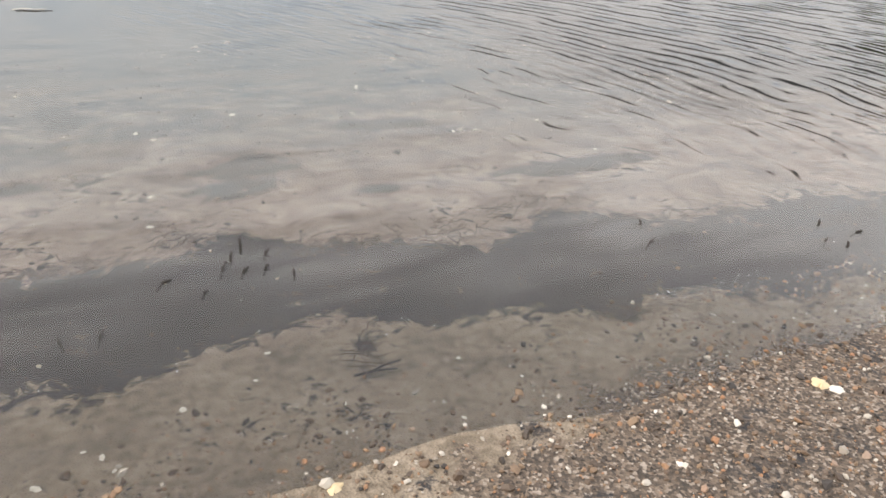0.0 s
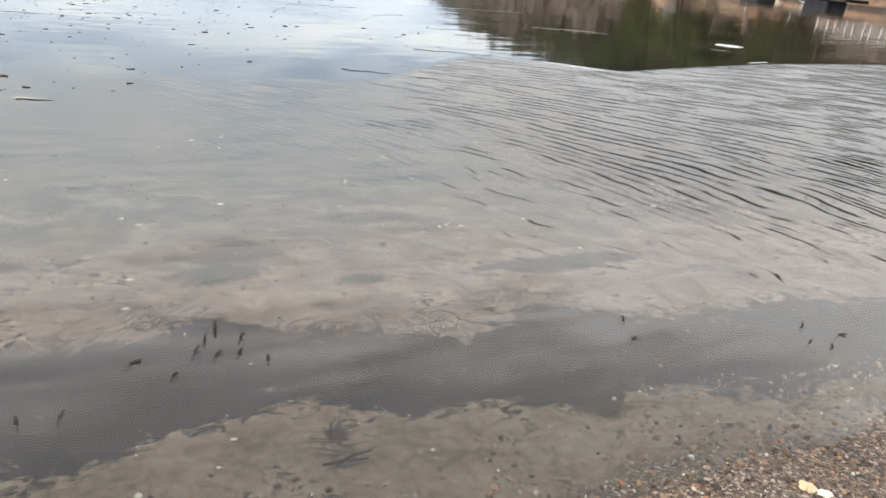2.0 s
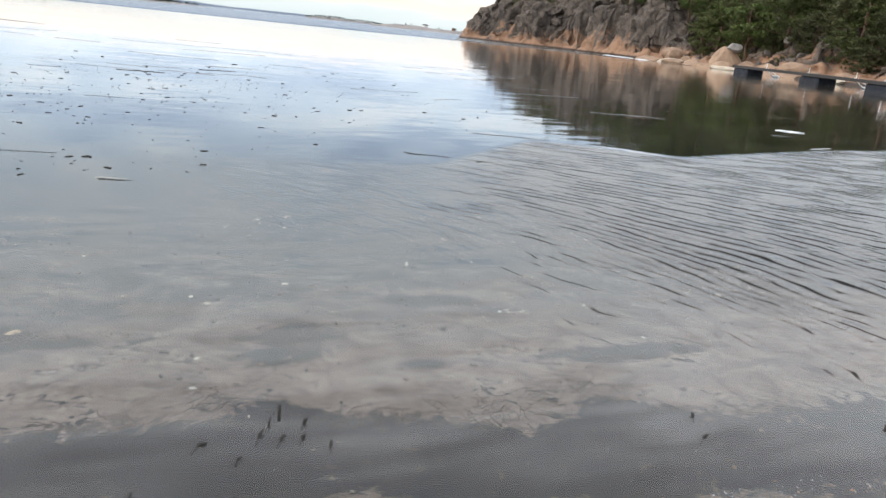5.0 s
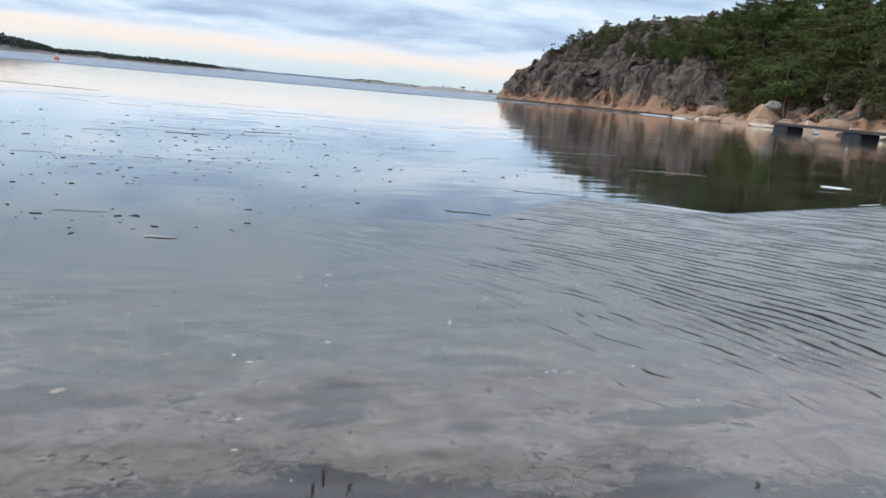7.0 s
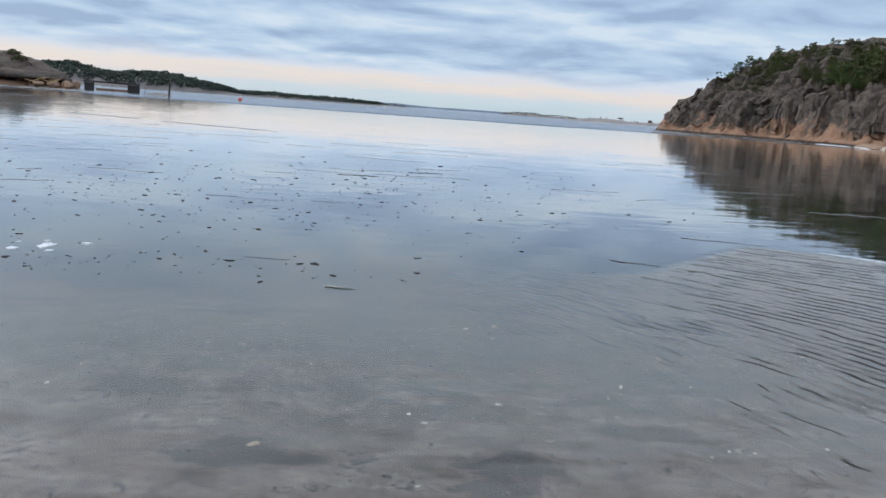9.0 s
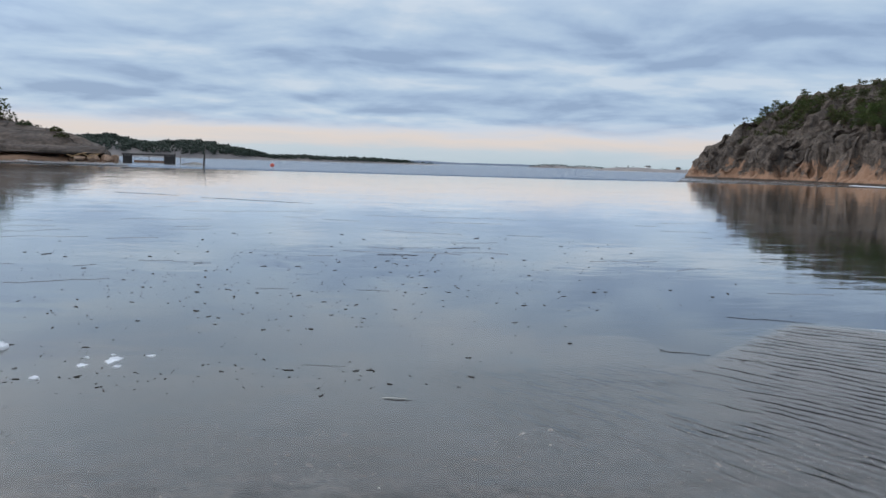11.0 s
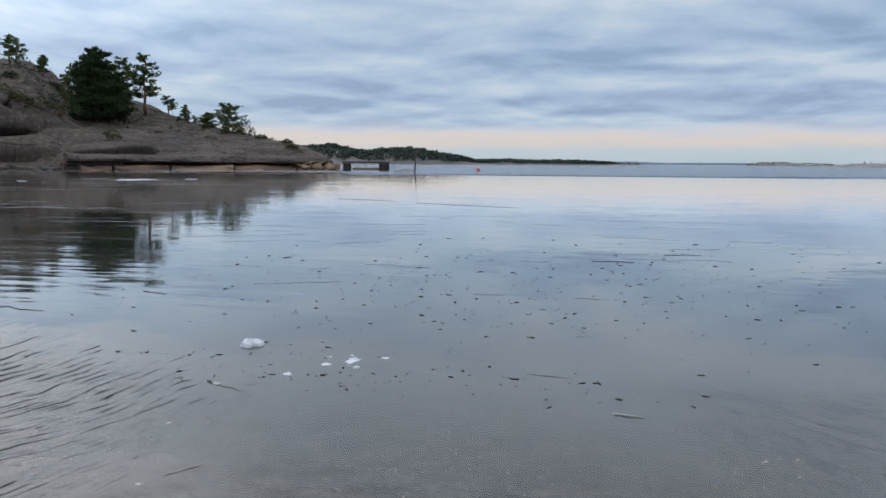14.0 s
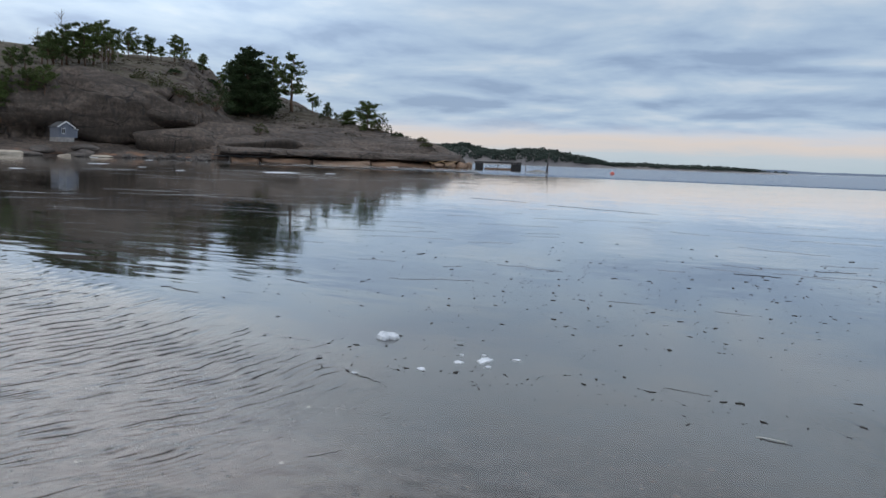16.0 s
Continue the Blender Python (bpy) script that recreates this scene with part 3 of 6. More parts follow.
def ground_height(x, y):
    x, y = np.asarray(x, float), np.asarray(y, float)
    q = y - np.clip(shoreline(np.clip(x, -25, 25)), -8, 3.2)
    h = np.interp(q, [-3000, -200, -40, -12, -3, -1, 0, 0.5, 1.2, 2.5, 5, 10, 25, 60], [30, 24, 9, 3, 0.4, 0.05, 0, -0.035, -0.09, -0.17, -0.34, -0.8, -2.0, -3.2])
    near = np.exp(-(np.maximum(np.abs(x) - 6, 0) + np.maximum(np.abs(y - 2) - 5, 0)) / 4)
    h = h + near * (0.2 + 0.8 * smooth(q, 0.1, 0.9)) * (0.010 * fbm(x * 3.1, y * 3.1, octaves=4, seed=61) + 0.018 * fbm(x * 0.8, y * 0.8, octaves=2, seed=67))
    return h

# ---- helpers for building ----
def mesh_from(name, verts, faces, material_=None, smooth_shade=False):
    me = bpy.data.meshes.new(name)
    me.from_pydata([tuple(map(float, v)) for v in verts], [], faces)
    if smooth_shade:
        me.polygons.foreach_set("use_smooth", [True] * len(me.polygons))
    if material_ is not None:
        me.materials.append(material_)
    me.update()
    return me


def part(name, bm, material_, parent, label="", smooth_shade=False):
    """Links a bmesh as one mesh object under a thing or a part."""
    me = bpy.data.meshes.new(name)
    bm.to_mesh(me)
    bm.free()
    if smooth_shade:
        me.polygons.foreach_set("use_smooth", [True] * len(me.polygons))
    me.materials.append(material_)
    ob = new(name, me)
    ob.parent = parent
    if label:
        tagged(ob, label)
    return ob


def base(name, m, label, category, group=""):
    """A thing's Empty at its foot."""
    ob = new(name)
    ob.empty_display_size = 0.2
    ob.matrix_basis = m
    return tagged(ob, label, category, group)


def add_box(bm, cx, cy, cz, sx, sy, sz, rot=None, bevel=0.0):
    r = bmesh.ops.create_cube(bm, size=1.0)
    vs = r["verts"]
    m = Matrix.Translation((cx, cy, cz)) @ (rot.to_4x4() if rot is not None else Matrix.Identity(4)) @ Matrix.Diagonal((sx, sy, sz, 1))
    bmesh.ops.transform(bm, matrix=m, verts=vs)
    if bevel:
        es = list({e for v in vs for e in v.link_edges})
        bmesh.ops.bevel(bm, geom=es, offset=bevel, segments=1, affect="EDGES")


def add_tube(bm, pts, radii, sides=7):
    """A tapered tube through the points."""
    rings = []
    for i, (p, r) in enumerate(zip(pts, radii)):
        p = Vector(p)
        d = Vector(pts[min(i + 1, len(pts) - 1)]) - Vector(pts[max(i - 1, 0)])
        q = d.to_track_quat("Z", "Y")
        rings.append([bm.verts.new(p + q @ Vector((r * math.cos(2 * math.pi * k / sides), r * math.sin(2 * math.pi * k / sides), 0))) for k in range(sides)])
    for a, b in zip(rings, rings[1:]):
        for k in range(sides):
            bm.faces.new((a[k], a[(k + 1) % sides], b[(k + 1) % sides], b[k]))
    bm.faces.new(rings[0][::-1])
    bm.faces.new(rings[-1])


def grid_lines(lo, fine_lo, fine_hi, hi, step, growth=1.16):
    """Coordinates, close together in the middle and wider apart outwards."""
    mid = list(np.arange(fine_lo, fine_hi + step / 2, step))
    out, s, x = [], step, mid[-1]
    while x < hi:
        s *= growth
        x = min(hi, x + s)
        out.append(x)
    back, s, x = [], step, mid[0]
    while x > lo:
        s *= growth
        x = max(lo, x - s)
        back.append(x)
    return np.array(back[::-1] + mid + out)


def sheet(name, xs, ys, height, keep=None):
    X, Y = np.meshgrid(xs, ys)
    Z = height(X, Y)
    n, k = len(xs), len(ys)
    verts = np.stack([X.ravel(), Y.ravel(), Z.ravel()], 1)
    ok = np.ones((k, n), bool) if keep is None else keep(X, Y, Z)
    cell = ok[:-1, :-1] | ok[1:, :-1] | ok[:-1, 1:] | ok[1:, 1:]
    j, i = np.nonzero(cell)
    a = j * n + i
    faces = np.stack([a, a + 1, a + n + 1, a + n], 1)
    used = np.unique(faces)
    idx = np.full(n * k, -1)
    idx[used] = np.arange(len(used))
    return verts[used], idx[faces]


def sheet_object(name, verts, faces, material_, label, category="", kind="structure"):
    me = bpy.data.meshes.new(name)
    me.from_pydata(verts.tolist(), [], faces.tolist())
    me.polygons.foreach_set("use_smooth", [True] * len(me.polygons))
    me.materials.append(material_)
    me.update()
    return tagged(new(name, me), label, category, kind=kind)


def give(ob, name, values):
    a = ob.data.attributes.new(name, "FLOAT", "POINT")
    a.data.foreach_set("value", np.ascontiguousarray(values, dtype=np.float32))


# ---- ground: beach and sea bed ----
xs = grid_lines(-4900, -4.0, 4.2, 4900, 0.035)
ys = grid_lines(-3000, 0.2, 5.4, 4900, 0.035)
gv, gf = sheet("ground", xs, ys, ground_height)
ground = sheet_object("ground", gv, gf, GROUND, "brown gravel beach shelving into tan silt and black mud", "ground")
gx, gy = gv[:, 0], gv[:, 1]
# the belt of black mud, with its seaward and landward edges
mud_hi = np.interp(gx, [-3, -1.2, 0.15, 0.4, 0.62, 0.75, 0.88, 0.96, 1.12, 1.35, 1.5, 1.66, 1.8, 2.0, 2.15, 2.35, 2.7, 3.1, 4.5], [1.9, 1.9, 1.90, 1.92, 1.98, 2.04, 1.90, 1.80, 1.80, 1.72, 1.64, 1.72, 1.80, 1.76, 1.60, 1.56, 1.56, 1.5, 1.3])
mud_lo = np.interp(gx, [-3, -1.2, 0.15, 0.3, 0.42, 0.55, 0.71, 0.84, 0.95, 1.13, 1.25, 1.4, 1.55, 1.72, 1.86, 2.05, 2.11, 2.3, 2.5, 4.5], [1.45, 1.4, 1.40, 1.31, 1.34, 1.40, 1.43, 1.46, 1.40, 1.29, 1.32, 1.28, 1.18, 1.20, 1.20, 1.07, 1.03, 1.06, 1.04, 0.9])
wob = 0.03 * fbm(gx * 5, gy * 5, octaves=3, seed=71)
mud = smooth(gy + wob, mud_lo - 0.11, mud_lo + 0.11) * (1 - smooth(gy + wob, mud_hi - 0.14, mud_hi + 0.14))
give(ground, "mud", mud)
give(ground, "gravel", 1 - smooth(gy + 0.16 * (1 - smooth(gx, 0.9, 1.6)) + wob, 0.74, 1.10))
weed = np.zeros_like(gx)
for wx, wy, rx, ry in ((0.92, 1.27, 0.03, 0.06), (0.92, 1.16, 0.10, 0.02), (1.60, 1.13, 0.06, 0.03), (0.72, 1.13, 0.04, 0.012), (0.85, 2.36, 0.22, 0.10), (0.93, 2.56, 0.22, 0.10), (-0.08, 2.66, 0.24, 0.16), (0.15, 2.62, 0.16, 0.06), (0.95, 2.5, 0.2, 0.08), (-1.4, 2.9, 0.4, 0.2), (-2.4, 2.7, 0.5, 0.22), (2.2, 2.2, 0.5, 0.12), (1.6, 2.9, 0.3, 0.12), (1.35, 2.2, 0.14, 0.05), (-0.6, 3.4, 0.3, 0.15), (4.9, 4.9, 2.2, 1.6)):
    weed = np.maximum(weed, np.exp(-((gx - wx) / rx) ** 2 - ((gy - wy) / ry) ** 2))
# broad dark stretch of bed, added so ripples and reflections read darker
weed = np.maximum(weed, 1.7 * smooth(gx + 0.35 * gy + 0.5 * fbm(gx, gy, octaves=2, seed=73), 4.0, 5.6) * smooth(gy, 2.4, 3.6) * (1 - smooth(gy, 40, 70)))
give(ground, "weed", weed)

# ---- water, thin ice and the open sea: one level sheet ----
xs = grid_lines(-4900, -9, 12, 4900, 0.12, 1.12)
ys = grid_lines(-60, -1, 14, 4900, 0.12, 1.08)
wv, wf = sheet("water", xs, ys, lambda x, y: np.zeros_like(x))
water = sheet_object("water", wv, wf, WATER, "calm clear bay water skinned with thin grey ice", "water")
wx, wy = wv[:, 0], wv[:, 1]
edge = np.interp(wx, [0.4, 2.7, 4.4, 5.0, 5.9, 7.5, 9.7, 14, 30], [5.2, 5.6, 7.15, 7.0, 6.4, 7.0, 7.7, 8.5, 9])
ripple_right = smooth(wx - 0.25 * (wy - 2.5), 0.9, 3.3) * (1 - smooth(wy, edge - 0.15, edge + 0.12)) * smooth(wx * 0.9 + wy, 3.3, 6.2)
ripple_left = smooth(-wx + 0.15 * (wy - 3), 1.2, 3.6) * (1 - smooth(wy + 0.35 * wx, 3.0, 4.9))
give(water, "ripple_right", ripple_right)
give(water, "ripple_left", ripple_left)
ripple_mid = smooth(wx + 0.25 * (wy - 3.5), 0.5, 1.3) * (1 - smooth(wx - 0.3 * (wy - 3.5), 2.2, 3.2)) * smooth(wy + 0.4 * (wx - 1.5), 3.2, 4.0) * (1 - smooth(wy, 5.2, 5.7))
give(water, "ripple_mid", ripple_mid * (1 - ripple_right))
give(water, "ripple_soft", 0.12 + 0.88 * (1 - smooth(wy, 2.6, 4.6)))
ice_end = 104 + 6 * fbm(wx / 40, wx * 0, octaves=2, seed=81)
ice = smooth(wy, 3.2, 8.5) * (1 - smooth(wy, ice_end - 1, ice_end + 1)) * (1 - ripple_right) * (1 - ripple_left) * (1 - ripple_mid)
give(water, "ice", ice)
give(water, "ruffled", ice * smooth(-wx - 0.25 * (wy - 6), 1.5, 6.0) * smooth(wy, 5, 7) * (1 - smooth(wy, 8, 14)) + 0.2 * ice * smooth(wx - 0.3 * wy, 0.5, 3.0) * (1 - smooth(wy, 10, 30)))
give(water, "open_sea", smooth(wy, ice_end - 1, ice_end + 2) + 1.3 * smooth(wy, ice_end - 1, ice_end + 1) * (1 - smooth(wy, ice_end + 4, ice_end + 11)))


# ---- headlands ----
def headland(name, xs, ys, height, shore, material_, label, undercut, block, relief, bulge=0.85, hollow=None, reach=0.8, crisp=9.0):
    v, f = sheet(name, xs, ys, height, lambda x, y, z: edge_distance(x, y, shore) > -3.5)
    x, y, z = v.T.copy()
    # push faces in and out, so that steep rock gets bulges, clefts and overhangs
    e = reach
    nx, ny = (height(x + e, y) - height(x - e, y)) / (2 * e), (height(x, y + e) - height(x, y - e)) / (2 * e)
    steep = np.clip(np.hypot(nx, ny), 0, 4)
    ln = np.maximum(np.hypot(nx, ny), 1e-6)
    push = fbm(x / 3.2, y / 3.2, z / 4.5, octaves=5, seed=91) * bulge * np.minimum(steep, 1.6)
    # joint blocks: rounded faces with creases between them
    wx_, wy_, wz_ = (0.5 * fbm(x / 6, y / 6, z / 6, octaves=3, seed=s_) for s_ in (201, 203, 205))
    f1, f2, who = cells(x / block[0] + wx_, y / block[1] + wy_, z / block[2] + wz_, 11)
    crease = np.exp(-(f2 - f1) * crisp)
    push = push + relief * (crease + 0.7 * (who - 0.5)) * smooth(steep, 0.15, 0.7) * smooth(z, 0.3, 1.5)
    # finer joints inside the blocks
    f1, f2, who = cells(x / block[0] * 2.3 + 1.5 * wx_, y / block[1] * 2.3 + 1.5 * wy_, z / block[2] * 1.7 + wz_, 23)
    push = push + 0.55 * relief * (np.exp(-(f2 - f1) * crisp * 0.7) + 0.8 * (who - 0.5)) * smooth(steep, 0.25, 0.8) * smooth(z, 0.5, 2.0) * (bulge > 0.5)
    dip = 0.45 * relief * crease * (1 - smooth(steep, 0.4, 1.0)) * smooth(z, 0.6, 2.0)
    push = push + undercut * np.exp(-((z - 1.25) / 0.32) ** 2) * smooth(steep, 0.2, 0.8)
    if hollow is not None:
        push = push + hollow(x, y, z) * smooth(steep, 0.5, 1.2)
    v[:, 0], v[:, 1] = x + push * nx / ln, y + push * ny / ln
    v[:, 2] = z - dip + 0.10 * fbm(x / 1.1, y / 1.1, octaves=2, seed=95) * smooth(z, 0.4, 1.5)
    return sheet_object(name, v, f, material_, label, "headland")


headland("headland_right", np.concatenate([np.arange(66, 98, 0.22), np.arange(98, 182, 0.7)]), np.concatenate([np.arange(36, 100, 0.45), np.arange(100, 180, 0.24), np.arange(180, 240, 0.6)]), right_height, RIGHT_SHORE, ROCK_RIGHT, "steep granite headland with warm orange foot and pine woods", 0.3, (3.4, 2.4, 8.0), 0.8)


def hut_cave(x, y, z):
    """The tall face behind the hut hangs over a dark hollow at its foot."""
    k = 1 - smooth(y + 1.3 * (x + 90), 108, 126)
    return k * (2.6 * np.exp(-((z - 4.0) / 1.2) ** 2) - 1.1 * np.exp(-((z - 8.5) / 2.2) ** 2))


headland("headland_left", np.concatenate([np.arange(-170, -122, 0.9), np.arange(-122, -96, 0.22), np.arange(-96, -42, 0.42)]), np.concatenate([np.arange(44, 86, 0.5), np.arange(86, 128, 0.26), np.arange(128, 226, 0.5)]), left_height, LEFT_SHORE, ROCK_LEFT, "bare grey granite headland with an orange undercut foot", 0.9, (9.0, 9.0, 4.6), 0.9, 0.25, hut_cave, 2.5, 14.0)

# ---- trees ----
def tuft(bm, c, size, rnd, blades=13):
    """A spray of needles: narrow triangles round a centre."""
    for _ in range(blades):
        d = Vector((rnd.gauss(0, 1), rnd.gauss(0, 1), rnd.gauss(0.25, 0.7))).normalized()
        s = d.cross(Vector((rnd.gauss(0, 1), rnd.gauss(0, 1), rnd.gauss(0, 1)))).normalized() * size * rnd.uniform(0.11, 0.20)
        a = Vector(c) - d * size * 0.25
        bm.faces.new((bm.verts.new(a - s), bm.verts.new(a + s), bm.verts.new(a + d * size * rnd.uniform(0.8, 1.3))))


def pine(name, m, h, spread, crown_from, label, seed, needles, group="", lean=0.0, limbs=26, cone=0.4, bark=None, fill=1.0):
    """A pine: bent trunk with limbs, and a crown of needle sprays in layered plates. cone: 0 flat-topped, 1 pointed."""
    rnd = random.Random(seed)
    tree = base(name, m, label, "tree", group)
    bm = bmesh.new()
    bend = [Vector((lean * h * (k / 6) ** 1.6 + rnd.uniform(-0.06, 0.06) * h * 0.3, rnd.uniform(-0.05, 0.05) * h * 0.3, h * k / 6 * 0.96 - (0.25 if k == 0 else 0))) for k in range(7)]
    r0 = 0.022 * h + 0.03
    add_tube(bm, bend, [r0 * (1.15 - 0.95 * k / 6) for k in range(7)], 7)
    crown = bmesh.new()

    def at(f):
        k = min(5, int(f * 6))
        return bend[k].lerp(bend[k + 1], f * 6 - k)

    for i in range(limbs):
        f = crown_from + (1 - crown_from) * ((i + rnd.random()) / limbs)
        g = (f - crown_from) / (1 - crown_from)
        reach = spread * ((1 - g) ** 0.8 * cone + (1 - cone) * math.sqrt(max(0.03, 1 - (g * 1.25 - 0.35) ** 2))) * rnd.uniform(0.55, 1.1)
        turn = rnd.uniform(0, 2 * math.pi)
        rise = rnd.uniform(-0.10, 0.40) - 0.1 * (1 - g)
        p0 = at(min(0.98, f))
        d = Vector((math.cos(turn), math.sin(turn), rise))
        p1, p2 = p0 + d * reach * 0.5, p0 + d * reach + Vector((0, 0, 0.12 * reach))
        add_tube(bm, [p0, p1, p2], [r0 * 0.28 * (1.1 - 0.6 * g), r0 * 0.17, r0 * 0.06], 4)
        n = max(3, int(fill * (4 + 5.5 * reach)))
        for k in range(n):
            u = rnd.uniform(0.35, 1.08) if k else 1.0
            c = p0.lerp(p2, u) + Vector((rnd.gauss(0, 0.17), rnd.gauss(0, 0.17), rnd.gauss(0.05, 0.09))) * (0.5 + 0.45 * reach)
            tuft(crown, c, rnd.uniform(0.30, 0.50) * (0.75 + 0.05 * h), rnd)
    part("trunk", bm, bark or BARK, tree, smooth_shade=True)
    part("crown", crown, needles, tree)
    return tree


def bush(name, m, r, h, label, seed, needles, count=70, group=""):
    rnd = random.Random(seed)
    ob = base(name, m, label, "bush", group)
    bm, stems = bmesh.new(), bmesh.new()
    for i in range(count):
        a, q = rnd.uniform(0, 2 * math.pi), math.sqrt(rnd.random())
        z = h * (1 - q * q * 0.8) * rnd.uniform(0.25, 1.0)
        tuft(bm, (r * q * math.cos(a), r * q * math.sin(a), z), rnd.uniform(0.3, 0.5), rnd, 9)
        if i % 10 == 0:
            add_tube(stems, [(0, 0, -0.2), (r * q * 0.5 * math.cos(a), r * q * 0.5 * math.sin(a), z * 0.6), (r * q * math.cos(a), r * q * math.sin(a), z)], [0.05, 0.035, 0.015], 4)
    part("stem", stems, BARK, ob)
    part("leaves", bm, needles, ob)
    return ob


def stand(x, y, height, sink=0.15, turn=0.0, size=1.0, wide=1.0):
    """The pose of something that grows at x, y on a hill."""
    return pose(x, y, float(height(x, y)) - sink, 0, 0, turn) @ Matrix.Diagonal((size * wide, size * wide, size, 1))


# single pines on the bare headland: x, y, height
LONE = [(-120.9, 101.1, 5.9), (-120.6, 103.8, 6.0), (-125.5, 111.8, 7.0), (-127.2, 116.0, 7.9), (-128.0, 120.2, 10.2), (-128.0, 123.1, 10.6), (-124.7, 123.7, 10.8), (-127.7, 129.8, 11.2), (-126.5, 131.0, 8.9), (-132.0, 142.9, 6.8), (-127.9, 143.3, 5.4), (-126.1, 145.6, 3.2), (-120.8, 146.1, 5.7), (-127.6, 162.5, 3.1), (-126.2, 171.7, 6.4), (-106.3, 162.4, 13.7), (-102.2, 164.4, 14.5), (-96.9, 165.8, 4.8), (-96.1, 172.1, 3.8), (-119.3, 98.4, 7.1), (-117.4, 101.4, 6.5), (-115.6, 103.4, 6.5), (-119.1, 97.0, 8.3), (-121.2, 109.2, 7.5), (-126.5, 117.4, 8.9), (-124.7, 121.5, 10.1), (-131.0, 140.5, 5.2), (-129.5, 146.0, 4.6), (-123.4, 147.0, 6.2), (-124.0, 158.0, 4.8), (-121.8, 162.0, 5.6), (-118.5, 164.5, 4.2), (-126.0, 114.5, 8.2), (-123.6, 126.8, 8.6)]
SHRUBS = [(-91.7, 164.7, 2.8), (-91.6, 171.1, 2.4), (-76.1, 161.5, 4.0), (-69.8, 157.2, 1.1), (-62.2, 153.4, 1.0), (-59.9, 150.5, 1.1), (-120.9, 156.9, 1.3), (-106.8, 123.2, 3.4), (-106.5, 119.5, 3.3), (-113.1, 134.9, 1.2), (-91.7, 135.4, 2.3), (-101.4, 127.7, 3.4), (-101.5, 133.3, 6.3), (-103.7, 125.3, 2.7), (-111.6, 123.0, 2.8)]
DENSE = [(-105.6, 150.5, 15.0), (-104.8, 149.5, 16.3), (-79.1, 160.6, 6.4), (-85.2, 162.6, 3.2), (-104.6, 154.5, 12.4)]

for i, (x, y, h) in enumerate(LONE):
    r = random.Random(400 + i)
    h = h * (0.8 if x < -117 and y < 135 else 1.0)
    pine("pine_tree", stand(x, y, left_height, 0.2, r.uniform(0, 360)), h, h * r.uniform(0.30, 0.42), r.uniform(0.14, 0.36), "wind-bent pine with open crown on bare granite", 400 + i, NEEDLES, "pines on the bare headland", r.uniform(-0.06, 0.10), 22 + int(1.6 * h), r.uniform(0.1, 0.45))
for i, (x, y, h) in enumerate(DENSE):
    pine("pine_tree", stand(x, y, left_height, 0.3, 60 * i), h, h * (0.42 if i in (0, 1, 4) else 0.62), 0.04, "dense dark bushy pine on the shoulder of bare granite", 470 + i, NEEDLES_DARK if i in (0, 1, 4) else NEEDLES, "bushy pines", 0.03, 110 if i in (0, 1, 4) else 46, 0.55 if i in (0, 1, 4) else 0.15, None, 1.4)
for i, (x, y, h) in enumerate(SHRUBS):
    bush("juniper_bush", stand(x, y, left_height, 0.15, 50 * i), 0.9 + 0.5 * h, max(0.9, h), "low juniper bush in a granite cleft", 500 + i, JUNIPER if i % 3 else NEEDLES_DARK, 60 + int(30 * h), "junipers on the headland")
# bare birches on the brow
for i, (x, y, h) in enumerate([(-119.3, 120.5, 5.2), (-118.7, 121.1, 5.9), (-119.6, 123.1, 5.0), (-131.6, 122.2, 10.5), (-132.7, 117.3, 5.9)]):
    r = random.Random(520 + i)
    tree = base("birch_tree", stand(x, y, left_height, 0.2, 40 * i), "leafless pale birch among pines", "tree", "bare birches")
    bm, tw = bmesh.new(), bmesh.new()
    add_tube(bm, [(0, 0, 0), (0.1, 0.05, h * 0.5), (0.15 * r.uniform(-1, 2), 0, h)], [0.11, 0.08, 0.02], 6)
    for k in range(26):
        f = r.uniform(0.35, 0.98)
        a = r.uniform(0, 6.28)
        q = (1.15 - f) * h * 0.36
        add_tube(tw, [(0.1, 0.03, f * h), (0.1 + q * 0.6 * math.cos(a), q * 0.6 * math.sin(a), f * h + q * 0.7), (0.1 + q * math.cos(a), q * math.sin(a), f * h + q * 0.8)], [0.03, 0.02, 0.008], 3)
    part("trunk", bm, BIRCH, tree)
    part("twigs", tw, BARK, tree)

# pine woods on the right-hand headland: five trees, copied
WOODS = []
for i, (h, sp, cf, cone, mat_) in enumerate(((6.6, 2.5, 0.12, 0.35, NEEDLES_OLIVE), (7.6, 2.6, 0.22, 0.5, NEEDLES_OLIVE), (5.4, 2.3, 0.08, 0.25, NEEDLES_BROWN), (7.0, 2.9, 0.3, 0.15, NEEDLES), (4.2, 2.0, 0.06, 0.3, NEEDLES_BROWN))):
    WOODS.append(pine("pine_tree", pose(110 + 6 * i, 130, float(right_height(110 + 6 * i, 130)) - 0.3, 0, 0, 0), h, sp, cf, "green coastal pine in dense woods on the headland", 600 + i, mat_, "pines in the headland woods", 0.03, 34, cone, None, 1.0))
rnd = random.Random(77)
placed = []
tries = 0
